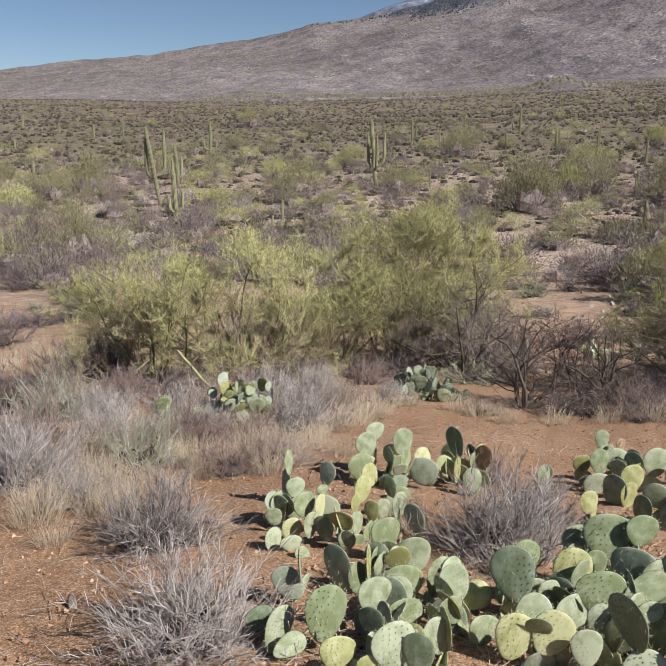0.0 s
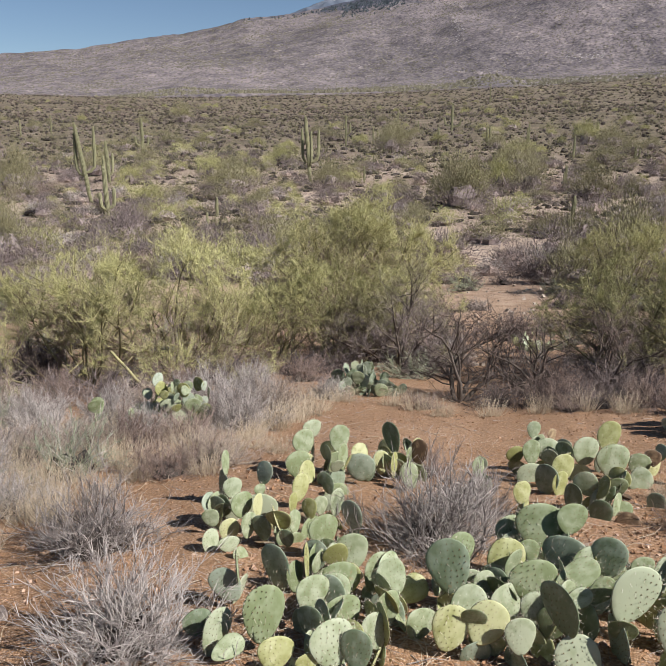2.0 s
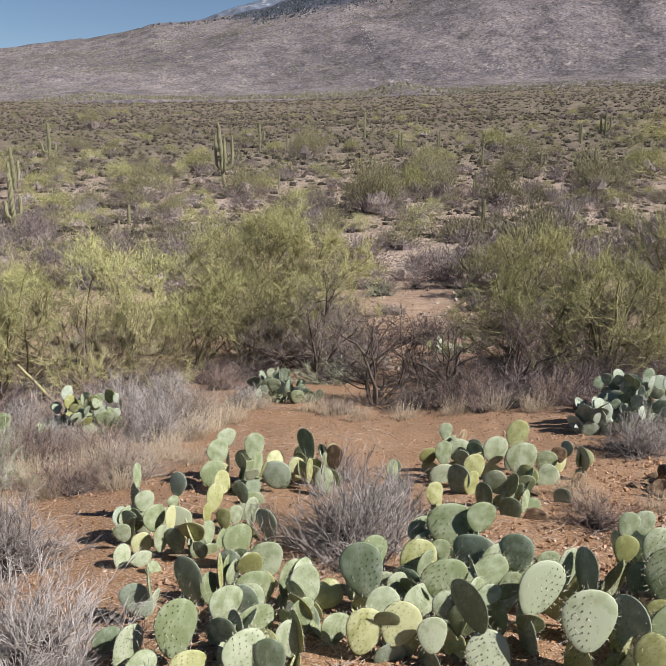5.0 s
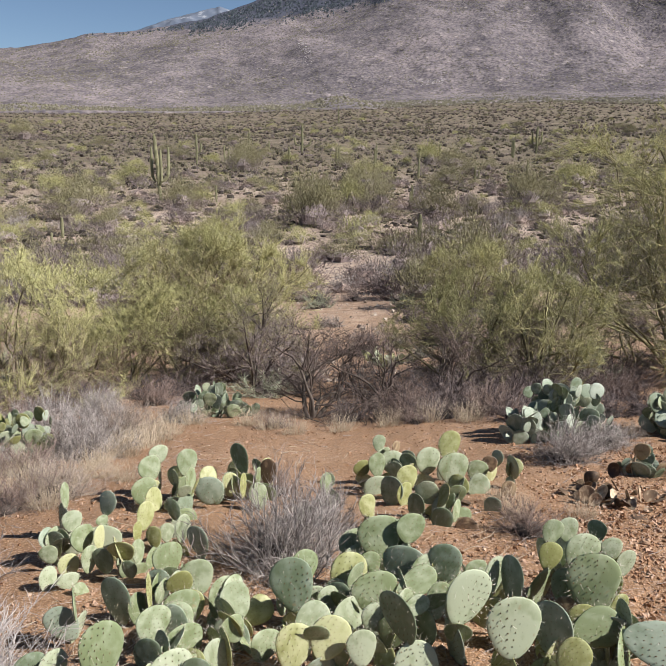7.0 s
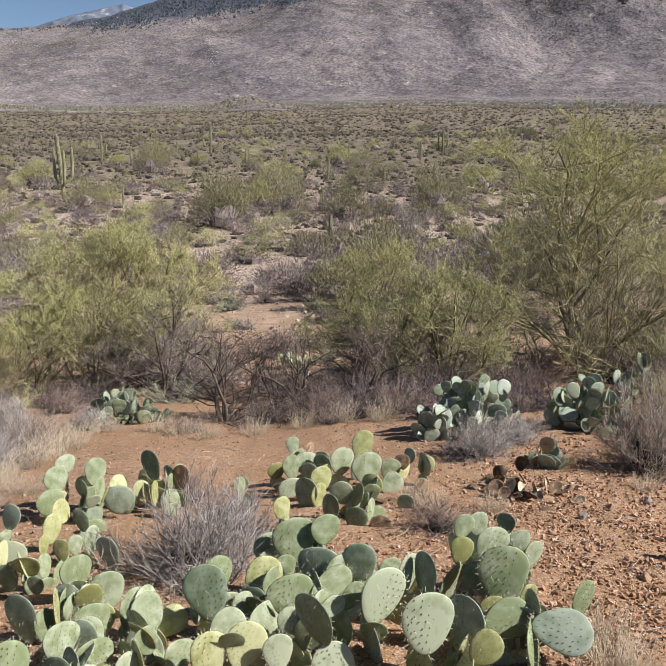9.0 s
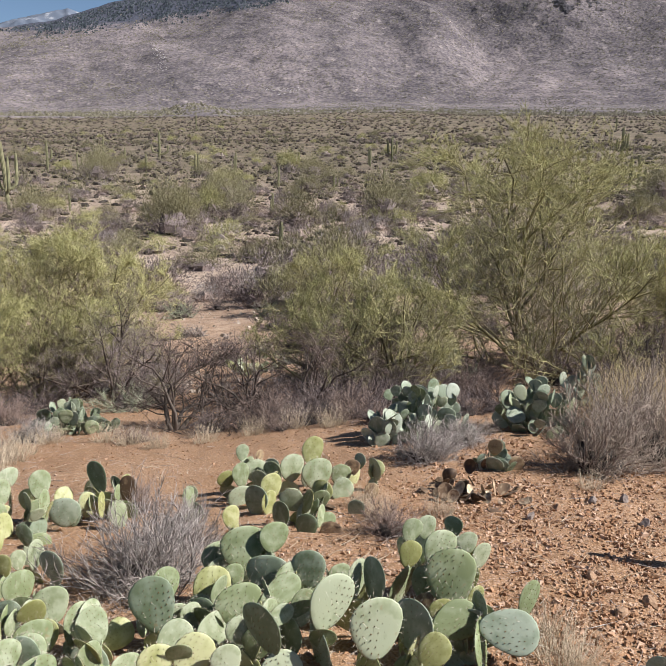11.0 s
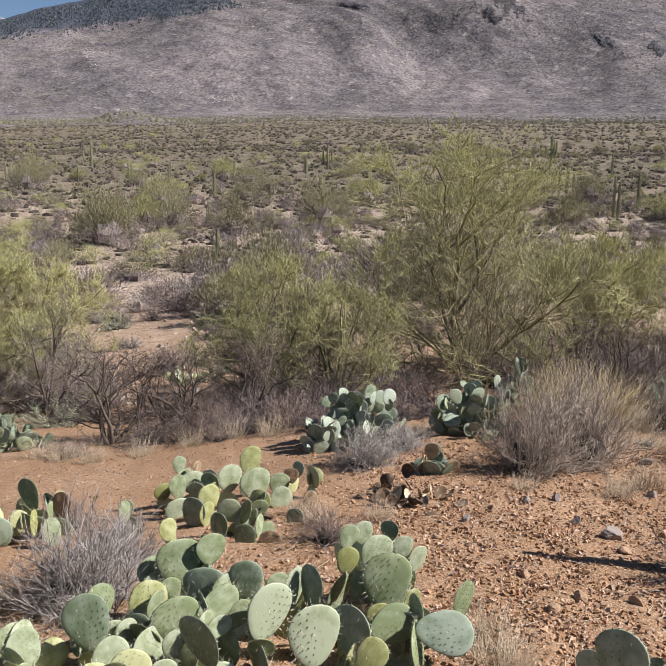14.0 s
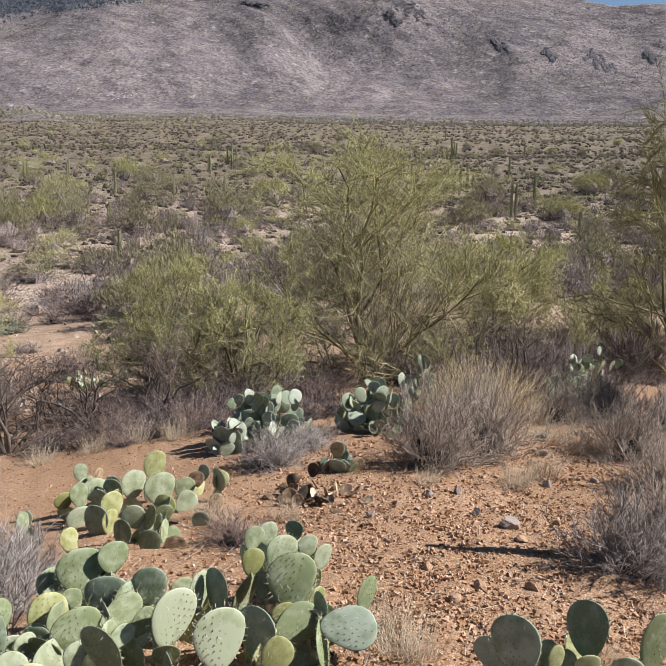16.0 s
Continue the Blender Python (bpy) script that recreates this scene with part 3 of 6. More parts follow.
def spine_mesh(seed, thick=.085, gap=.135):
    """Areoles in rows on both faces and round the rim, with their spines."""
    rng = np.random.default_rng(seed)
    p, d, ln, rad, slot = [], [], [], [], []
    dots = []
    z, row = .12, 0
    while z < .97:
        half = .5 * math.sqrt(max(0, 1 - (2 * z - 1) ** 2)) * (.78 + .3 * z)
        x = -half + (gap * .5 if row % 2 else gap * .2)
        while x < half:
            for side in (-1, 1):
                rho2 = min(1, (x / max(half, .01)) ** 2 * .8 + (2 * z - 1) ** 2 * .6)
                y = side * thick * .5 * math.sqrt(max(.02, 1 - rho2 ** 1.3))
                q = np.array([x + rng.normal(0, .012), y, z + rng.normal(0, .012)])
                dots.append((q, side))
                for _ in range(rng.choice([0, 0, 0, 1])):
                    p.append(q)
                    d.append([rng.normal(0, .55), side * 1.0, rng.normal(-.45, .5)])
                    ln.append(rng.uniform(.08, .17))
            x += gap
        z += gap * .82
        row += 1
    for i in range(26):
        a = 2 * math.pi * (i + rng.uniform(-.3, .3)) / 26
        if math.cos(a) > .8:
            continue
        q = np.array([.49 * math.sin(a) * (1 - .17 * math.cos(a)), 0, (.5 - .5 * math.cos(a)) ** .93])
        dots.append((q, 0))
        for _ in range(3):
            p.append(q)
            d.append([math.sin(a) + rng.normal(0, .4), rng.normal(0, .5), -math.cos(a) + rng.normal(0, .4)])
            ln.append(rng.uniform(.05, .13))
    p, d, ln = np.array(p), unit(np.array(d)), np.array(ln)
    u, v = around(d)
    verts, faces, slots = [], [], []
    for i in range(len(p)):
        b = len(verts)
        for k in range(3):
            verts.append(p[i] + (u[i] * math.cos(2.094 * k) + v[i] * math.sin(2.094 * k)) * .004)
        verts.append(p[i] + d[i] * ln[i])
        faces += [[b, b + 1, b + 3], [b + 1, b + 2, b + 3], [b + 2, b, b + 3]]
        slots += [0, 0, 0]
    for q, side in dots:
        b, s = len(verts), .0125
        n = np.array([0, side or 0, 0 if side else 0.0])
        verts += [q + np.array([s, 0, 0]), q + np.array([0, 0, s * 1.3]), q - np.array([s, 0, 0]), q - np.array([0, 0, s * 1.3]),
                  q + n * .02, q - n * .01 + np.array([0, .02 if not side else 0, 0])]
        for k in range(4):
            faces += [[b + k, b + (k + 1) % 4, b + 4], [b + (k + 1) % 4, b + k, b + 5]]
            slots += [1, 1]
    return mesh_of("spines", verts, faces, [SPINE, AREOLE], slots)


PAD_MESHES = [[pad_mesh(10 * c + k, m) for k in range(4)] for c, m in enumerate(PADS)]
SPINES = [spine_mesh(k) for k in range(4)]


def add_pad(clump, index, place, high, wide, turn, tint):
    """A pad under a clump; place is in the clump's own measure."""
    thin = min(wide, high) * .95
    m = Matrix.Translation(place) @ Euler([radians(a) for a in turn]).to_matrix().to_4x4() @ Matrix.Diagonal((wide, thin, high, 1))
    label = {1: "yellow-green pad", 3: "dried tan pad", 4: "dark brown pad added for shade in the gaps"}.get(tint, "")
    p = part("pad", PAD_MESHES[tint][index % 4], clump, label, m)
    tagged(part("spines", SPINES[(index * 3 + tint) % 4], p), kind="stuff")
    return p


def placed_clump(rows, label, group="prickly pears", below=True, fill=50, fill_high=.14):
    """A prickly pear from rows of (x, y, z of the pad's foot, height, width, three turns, tint)."""
    foot = Vector((sum(r[0] for r in rows) / len(rows), sum(r[1] for r in rows) / len(rows), 0))
    foot.z = float(hgt(foot.x, foot.y))
    ob = thing("prickly_pear", label, "cactus", group, m=Matrix.Translation(foot))
    for i, r in enumerate(rows):
        # pads are turned to the sun, those tinted dark for shade the least
        yaw = 6 if r[8] == 2 else 22 if r[8] < 2 else 8
        add_pad(ob, i, Vector(r[:3]) - foot, r[3], r[4] * 1.04, (r[5], r[6], r[7] + yaw), r[8])
        # the older pads that carry it
        low = r[2] - float(hgt(r[0], r[1]))
        if low > .05 and below:
            rng = np.random.default_rng(i * 7 + len(rows))
            high = min(.24, low + .1) if low < .3 else .22
            top = Vector(r[:3]) - foot
            lean = Vector((rng.normal(0, .3), rng.normal(0, .3) - .2, 1)).normalized()
            q = Vector((0, 0, 1)).rotation_difference(lean).to_matrix() @ Euler((0, 0, rng.uniform(0, 3.1))).to_matrix()
            add_pad(ob, i + 1, top - lean * high * .93, high, high * rng.uniform(.7, .95), [math.degrees(v) for v in q.to_euler()], int(rng.choice([0, 0, 2, 1])))
    # dark brown pads added on the soil, in place of shade in the gaps
    rng = np.random.default_rng(len(rows) * 3 + 1)
    for i in range(7):
        r = rows[rng.integers(0, len(rows))]
        x, y = r[0] * 1.03 + rng.normal(0, .09), r[1] * 1.03 + rng.normal(0, .09)
        s = rng.uniform(.08, .13)
        m = Matrix.Translation(Vector((x, y, float(hgt(x, y)) + .012)) - foot) @ pose(0, 0, 0, rng.uniform(70, 100), rng.uniform(-18, 18), rng.uniform(0, 360)) @ Matrix.Diagonal((s * .85, s * .6, s, 1))
        part("pad", PAD_MESHES[4][i % 4], ob, "dark brown pad added for shade in the gaps", m)
    # young and old pads low down between them
    if fill:
        rng = np.random.default_rng(len(rows) + int(abs(foot.x) * 100))
        grow_pads(ob, rng, [Vector((r[0] * 1.04, r[1] * 1.04, float(hgt(r[0] * 1.04, r[1] * 1.04)))) - foot for r in rows], fill, .15, fill_high, (0, 0, 2, 1), .7)
    return ob


def grow_pads(ob, rng, feet, pads, size, h, tints, upright, few=5):
    """Adds pads that grow pad from pad, from feet on the ground up to about the height h."""
    ends, count = [], 0
    for _ in range(max(3, pads // few)):
        p = feet[rng.integers(0, len(feet))]
        ends.append((np.array(p) + [rng.normal(0, .04), rng.normal(0, .04), -.03], np.array([rng.normal(0, .4), rng.normal(0, .4), 1.0]), p[2]))
    while count < pads and ends:
        p, d, base = ends.pop(rng.integers(0, min(len(ends), 4) if few == 5 else len(ends)))
        d = unit(d + rng.normal(0, .42, 3) * np.array([1, 1, .6]) + np.array([0, 0, upright]))
        s = size * rng.uniform(.75, 1.25)
        q = Vector((0, 0, 1)).rotation_difference(Vector(d)).to_matrix() @ Euler((0, 0, rng.uniform(0, 3.1))).to_matrix()
        add_pad(ob, count, Vector(p), s, s * rng.uniform(.7, .95), [math.degrees(v) for v in q.to_euler()], int(rng.choice(tints)))
        count += 1
        top = p + d * s * .9
        if top[2] - base < h:
            for _ in range(rng.integers(1, 4)):
                side = np.array(q @ Vector((rng.uniform(-1, 1), 0, 0))) * .35
                ends.append((top + side * s, unit(d + side * 1.6), base))


def grown_clump(seed, az, r, w, h, pads, size, label, tints=(0, 0, 2), upright=.5, group="prickly pears"):
    """A prickly pear of its own, w across and h high."""
    rng = np.random.default_rng(seed)
    foot = spot(az, r)
    ob = thing("prickly_pear", label, "cactus", group, m=Matrix.Translation(foot))
    feet = []
    for _ in range(24):
        a, q = rng.uniform(0, 6.28), math.sqrt(rng.uniform(0, 1)) * w * .42
        x, y = math.cos(a) * q, math.sin(a) * q
        feet.append(Vector((x, y, float(hgt(foot.x + x, foot.y + y)) - foot.z)))
    grow_pads(ob, rng, feet, pads, size, h, tints, upright, 4)
    return ob


def heaped_clump(seed, az, r, w, h, pads, size, label, tints=(0, 0, 2), group="prickly pears"):
    """A dense mound of overlapping pads, w across and h high, that hides its own older pads."""
    rng = np.random.default_rng(seed)
    foot = spot(az, r)
    ob = thing("prickly_pear", label, "cactus", group, m=Matrix.Translation(foot))
    for i in range(pads):
        a, c, rho = rng.uniform(0, 6.28), rng.uniform(0, 1), rng.uniform(.2, .95) ** .6
        bulge = 1 + .16 * math.sin(2 * a + seed) + .1 * math.sin(5 * a)
        out = np.array([math.cos(a) * math.sqrt(1 - c * c) * bulge, math.sin(a) * math.sqrt(1 - c * c) * bulge, c * (.8 + .2 * bulge)])
        d = unit(out * .55 + rng.normal(0, .28, 3) + np.array([0, 0, .75]))
        s = size * rng.uniform(.72, 1.25)
        tip = out * rho * np.array([w * .5, w * .5, h])
        p = tip - d * s * .9
        low = float(hgt(foot.x + p[0], foot.y + p[1])) - foot.z - .03
        p[2] = max(p[2], low)
        way = radians(178 + rng.normal(0, 36)) if rng.uniform() < .75 else rng.uniform(0, 6.28)
        face = np.array([math.sin(way), math.cos(way), 0])
        face = unit(face - d * face.dot(d))
        q = Matrix(np.column_stack([np.cross(face, d), face, d]).tolist())
        add_pad(ob, i, Vector(p), s, s * rng.uniform(.75, 1.0), [math.degrees(v) for v in q.to_euler()], int(rng.choice(tints)))
    return ob


# ---- saguaros ----
def fluted(pts, rad, ribs, name):
    """A ribbed column along a line, closed by a dome."""
    k, sides = len(pts), ribs * 2
    d = unit(np.gradient(pts, axis=0))
    verts, faces = [], []
    u = unit(np.cross(d, np.array([.3, .95, 0.05])))
    v = np.cross(d, u)
    for i in range(k):
        for s in range(sides):
            a = math.pi * s / ribs
            q = rad[i] * (1.0 if s % 2 else .82)
            verts.append(pts[i] + (u[i] * math.cos(a) + v[i] * math.sin(a)) * q)
    for i in range(k - 1):
        for s in range(sides):
            t = (s + 1) % sides
            faces.append([i * sides + s, i * sides + t, (i + 1) * sides + t, (i + 1) * sides + s])
    verts.append(pts[-1] + d[-1] * rad[-1] * .5)
    top = len(verts) - 1
    faces += [[(k - 1) * sides + s, (k - 1) * sides + (s + 1) % sides, top] for s in range(sides)]
    return mesh_of(name, np.array(verts), faces, [SKIN])


def saguaro(az, r, h, rad, arms=(), lean=0.0, label="tall green saguaro on the scrubby plain", group="saguaros"):
    """arms: (height of its root, way it leaves in degrees, reach, rise)."""
    rng = np.random.default_rng(int(az * 37 + r * 11) % 99991)
    ob = thing("saguaro", label, "saguaro cactus", group, m=Matrix.Translation(spot(az, r, -.08)))
    side = np.array([math.cos(radians(az)), -math.sin(radians(az)), 0])
    ts = np.array([0, .12, .3, .5, .7, .85, .94, .98, 1])
    pts = np.outer(ts * h, [0, 0, 1]) + np.outer(ts * h * math.tan(radians(lean)), side)
    pts[:, :2] += rng.normal(0, rad * .1, (9, 2))
    part("stem", fluted(pts, rad * np.array([.8, .9, 1, 1.02, 1, .95, .8, .55, .25]), 12, "stem"), ob)
    for z0, way, reach, up in arms:
        out = side * math.cos(radians(way)) + np.array([side[1], -side[0], 0]) * math.sin(radians(way))
        root = np.array([0, 0, z0 * h]) + side * z0 * h * math.tan(radians(lean))
        line = [root, root + out * reach * .55 + [0, 0, .02 * h], root + out * reach * .9 + [0, 0, .07 * h],
                root + out * reach + [0, 0, .16 * h], root + out * reach * 1.02 + [0, 0, .2 * h + up * h * .5],
                root + out * reach * 1.03 + [0, 0, .15 * h + up * h], root + out * reach * 1.03 + [0, 0, .17 * h + up * h]]
        part("arm", fluted(np.array(line), rad * np.array([.6, .72, .78, .8, .78, .55, .2]), 9, "arm"), ob)
    return ob


# ---- ground and mountains ----
def ground():
    az = np.radians(np.concatenate([np.linspace(-34, 74, 380), np.linspace(76, 324, 90)]))
    r = np.concatenate([[.05, .5, 1.0], np.exp(np.linspace(math.log(1.4), math.log(60), 170)), np.exp(np.linspace(math.log(63), math.log(4800), 90))])
    a, q = np.meshgrid(az, r)
    x, y = np.sin(a) * q, np.cos(a) * q
    z = hgt(x, y) + .012 * vnoise(x * 9, y * 9, 3) * (1 - smooth(8, 20, q))
    n, k = len(az), len(r)
    i, j = np.meshgrid(np.arange(k - 1), np.arange(n), indexing="ij")
    j2 = (j + 1) % n
    faces = np.stack([i * n + j, (i + 1) * n + j, (i + 1) * n + j2, i * n + j2], -1).reshape(-1, 4)[:, ::-1].tolist()
    faces.append(list(range(n))[::-1])
    ob = new("ground", mesh_of("ground", np.stack([x, y, z], -1).reshape(-1, 3), faces, [GROUND], None, True))
    return tagged(ob, "orange gravelly desert soil sloping down to a scrubby plain", "ground", kind="structure")


SKY_AZ = [-60, -50, -30, -21.7, -18.3, -14, -12.3, -9.8, -7.8, -5.6, -3, -1.3, 1.3, 3.7, 5.8, 7.8, 9.6, 11.1, 18, 28, 40, 48, 52.8, 54, 57, 65, 80, 95, 105]
SKY_EL = [1, 2.5, 3.2, 4.0, 4.45, 5.03, 5.06, 5.6, 5.94, 6.15, 6.73, 7.2, 7.45, 7.85, 8.32, 8.95, 9.6, 10.05, 12, 13.5, 13, 11.8, 10.93, 10.69, 10.6, 9, 6, 3, 1]


def lumps(name, label, category, at, size, tall, mat, seed, plain=False):
    """Small rough lumps, past counting: brush, trees or boulders far away."""
    rng = np.random.default_rng(seed)
    n = len(at)
    a = np.arange(5) * 2 * math.pi / 5
    ring = np.stack([np.cos(a), np.sin(a), np.zeros(5)], 1)
    shape = np.concatenate([ring, [[0, 0, 1.0]]] if plain else [ring, ring * [.75, .75, 1] + [0, 0, .6], [[0, 0, 1.0]]])
    m = len(shape)
    v = shape[None] * rng.uniform(.7, 1.25, (n, m, 1))
    v = v * np.stack([size, size, size * tall], 1)[:, None] + at[:, None] - np.array([0, 0, .15]) * (size * tall)[:, None, None]
    f = [[k, (k + 1) % 5, 5 + (k + 1) % 5] for k in range(5)] + [[k, 5 + (k + 1) % 5, 5 + k] for k in range(5)] + [[5 + k, 5 + (k + 1) % 5, 10] for k in range(5)]
    f = [[k, (k + 1) % 5, 5] for k in range(5)] if plain else f
    faces = (np.array(f)[None] + np.arange(n)[:, None, None] * m).reshape(-1, 3)
    return tagged(new(name, mesh_of(name, v.reshape(-1, 3), faces, [mat])), label, category, kind="stuff")


def mountains():
    az = np.linspace(-60, 105, 500)
    s = np.concatenate([np.linspace(0, 1, 190), np.linspace(1.03, 1.2, 6)])
    a, q = np.meshgrid(az, s)
    r = np.interp(q, [0, .25, 1, 1.2], [790, 1650, 2650, 2900]) + 160 * fbm(a * .08, q * 2, 3, 60) * smooth(0, .3, q)
    top = np.interp(a, SKY_AZ, SKY_EL) - .08
    low = 1.5 + .9 * smooth(-20, 0, a) + .7 * smooth(0, 30, a)
    low = np.minimum(low, top * .8)
    g = np.interp(q, [0, .25, .4, .7, 1], [0, .08, .26, .66, 1])
    el = low + (top - low) * np.minimum(g, 1)
    x, y = np.sin(np.radians(a)) * r, np.cos(np.radians(a)) * r
    z = 1.7 + r * np.tan(np.radians(el))
    bend = 1.2 * fbm(a * .07, q * 2.2, 3, 70)
    spur = fbm(a * .085 + bend + q * .5, q * .7 + a * .02, 4, 21, True)
    knob = fbm(x * .005, y * .005, 5, 31, True)
    grain = fbm(x * .03, y * .03, 4, 44)
    env = smooth(.1, .45, q) * (1 - smooth(.85, 1.0, q)) * smooth(2.5, 9, top)
    z = z + env * (20 * (spur - .25) * (.35 + q) + 11 * (knob - .2)) + grain * 4 * smooth(0, .1, q) + 7 * knob * smooth(.8, 1, q)
    z = z + 11 * np.exp(-((a - 15.2) / 2) ** 2 - ((q - .06) / .035) ** 2) + 6 * np.exp(-((a + 6) / 3) ** 2 - ((q - .07) / .04) ** 2)
    # rounded front spurs: way, share of the slope, half widths, height
    for ha, hq, wa, wq, up in [(20.5, .62, 4.6, .24, 40), (31.5, .62, 2.6, .22, 26), (13.0, .5, 2.2, .12, 14), (39.5, .70, 3.2, .14, 30), (47.5, .6, 2.6, .16, 24), (5.0, .55, 4, .2, 22), (-4.0, .5, 3.5, .2, 12), (25.8, .45, 1.6, .16, 12), (53, .55, 3, .2, 22)]:
        z = z + up * np.exp(-np.abs((a - ha + 6 * (q - hq)) / wa) ** 1.6 - ((q - hq) / wq) ** 2)
    z = z - np.maximum(q - 1, 0) * 2000
    z = np.where(q < .001, hgt(x, y, False) - 6, z)
    n, k = len(az), len(s)
    i, j = np.meshgrid(np.arange(k - 1), np.arange(n - 1), indexing="ij")
    faces = np.stack([i * n + j, i * n + j + 1, (i + 1) * n + j + 1, (i + 1) * n + j], -1).reshape(-1, 4)
    ob = new("mountain", mesh_of("mountain", np.stack([x, y, z], -1).reshape(-1, 3), faces, [MOUNTAIN], None, True))
    tagged(ob, "long pinkish-grey rocky mountain range dotted with dark scrub", "mountain", kind="structure")
    grid = np.stack([x, y, z], -1)

    def somewhere(rng, count, sides, rows):
        u = (rng.uniform(*sides, count) + 60) / 165 * (n - 1.001)
        w = rng.uniform(*rows, count) * 189
        iu, iw = u.astype(int), w.astype(int)
        fu, fw = (u - iu)[:, None], (w - iw)[:, None]
        p = (grid[iw, iu] * (1 - fu) + grid[iw, iu + 1] * fu) * (1 - fw) + (grid[iw + 1, iu] * (1 - fu) + grid[iw + 1, iu + 1] * fu) * fw
        return p, -60 + u / (n - 1) * 165, w / 189

    rng = np.random.default_rng(41)
    p, pa, pq = somewhere(rng, 100000, (-28, 64), (.01, .985))
    way = p[:, 0] / p[:, 1]
    rough = fbm(p[:, 0] * .006, p[:, 1] * .006, 4, 52)
    wood = smooth(.124, .136, p[:, 2] / np.hypot(p[:, 0], p[:, 1]) - .06 * way - .21 * way ** 2 + .012 * rough) * smooth(-.06, -.02, way)
    pick = rng.uniform(0, 1, len(p))
    trees = pick < wood * .95
    brush = ~trees & (rng.uniform(0, 1, len(p)) < .42 + .5 * smooth(.0, .5, rough) + .5 * (1 - smooth(.0, .25, pq)))
    far = np.linalg.norm(p[:, :2], axis=1)
    lumps("mountain_brush", "dark brush dotted over the mountain slope", "brush", p[brush], far[brush] * .0009 * rng.uniform(.4, 1.5, brush.sum()) * (1 + 1.6 * (1 - smooth(.03, .2, pq[brush]))), .9, FAR_BRUSH, 42, True)
    lumps("mountain_woods", "dark woods on the high shoulder, tinted blue for haze", "woods", p[trees], far[trees] * .0013 * rng.uniform(.6, 1.4, trees.sum()), 1.5, PINE, 43, True)
    p, pa, pq = somewhere(rng, 40000, (-28, 64), (.01, .97))
    keep = rng.uniform(0, 1, len(p)) < .28 + 1.2 * np.maximum(0, fbm(p[:, 0] * .008, p[:, 1] * .008, 3, 57)) + .25 * np.exp(-((pq - .22) / .1) ** 2)
    p = p[keep]
    lumps("mountain_boulders", "pale boulders and outcrops on the mountain slope", "boulders", p, np.linalg.norm(p[:, :2], axis=1) * .0008 * rng.uniform(.4, 1.5, len(p)), .6, PALE_ROCK, 44, True)
    # dry washes of pale rubble
    for sides, rows, count in [((12.8, 13.4), (.44, .50), 40), ((12.5, 13.05), (.49, .58), 50), ((20, 22.5), (.30, .33), 60)]:
        p, pa, pq = somewhere(rng, count, sides, rows)
        lumps("mountain_wash", "pale rubble in a dry wash on the mountain slope", "rubble", p, rng.uniform(.8, 2.4, len(p)), .7, WASH, 90, True)
    # crags, shade put in as dark colour: way, share of the slope, half their width, half their height
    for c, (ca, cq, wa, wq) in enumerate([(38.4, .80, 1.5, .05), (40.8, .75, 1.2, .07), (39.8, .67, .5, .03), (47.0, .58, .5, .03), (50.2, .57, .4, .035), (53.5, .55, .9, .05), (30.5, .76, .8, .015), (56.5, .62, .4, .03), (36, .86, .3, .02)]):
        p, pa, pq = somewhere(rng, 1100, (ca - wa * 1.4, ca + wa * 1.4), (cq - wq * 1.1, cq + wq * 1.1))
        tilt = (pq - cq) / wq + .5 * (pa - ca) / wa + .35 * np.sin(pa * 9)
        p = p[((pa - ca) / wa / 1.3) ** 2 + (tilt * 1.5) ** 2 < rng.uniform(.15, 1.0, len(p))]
        lumps("crag", "crag with shade painted dark on the mountain slope", "crag", p, rng.uniform(2.5, 6.5, len(p)), .55, CRAG_SHADE, 60 + c, True)


def far_peak():
    """The last snowy summit behind the shoulder of the range."""
    az = np.linspace(-1, 12, 120)
    s = np.linspace(0, 1.2, 40)
    a, q = np.meshgrid(az, s)
    r = 3300 + 900 * q
    top = np.interp(a, [-1, 1.2, 2.3, 3.7, 5, 6.1, 7.2, 7.8, 9, 12], [6.4, 7.4, 7.77, 8.28, 8.68, 8.94, 9.25, 9.1, 8.8, 8]) + .05 * fbm(a * 3, q * 0, 3, 81)
    el = 5 + (top - 5) * np.minimum(q, 1)
    x, y = np.sin(np.radians(a)) * r, np.cos(np.radians(a)) * r
    z = 1.7 + r * np.tan(np.radians(el)) + 30 * fbm(x * .006, y * .006, 4, 82, True) * smooth(0, .5, q) * (1 - smooth(.9, 1, q)) - np.maximum(q - 1, 0) * 2500
    n, k = len(az), len(s)
    i, j = np.meshgrid(np.arange(k - 1), np.arange(n - 1), indexing="ij")
    faces = np.stack([i * n + j, i * n + j + 1, (i + 1) * n + j + 1, (i + 1) * n + j], -1).reshape(-1, 4)
    m, nt, bsdf, links = node_mat("haze_blue_peak")
    pos = nt.nodes.new("ShaderNodeNewGeometry").outputs["Position"]
    patches = tex(nt, "Noise", .02, pos, 5)
    # distance haze is put into the two blue tones; the pale one is snow
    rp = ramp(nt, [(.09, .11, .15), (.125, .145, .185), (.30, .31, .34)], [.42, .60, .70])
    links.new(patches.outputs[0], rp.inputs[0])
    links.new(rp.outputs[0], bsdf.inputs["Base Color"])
    bsdf.inputs["Roughness"].default_value = 1.0
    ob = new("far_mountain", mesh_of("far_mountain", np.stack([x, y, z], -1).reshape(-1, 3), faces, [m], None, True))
    return tagged(ob, "distant summit coloured blue for haze, with thin patches of snow", "mountain", kind="structure")


ground()
mountains()
far_peak()

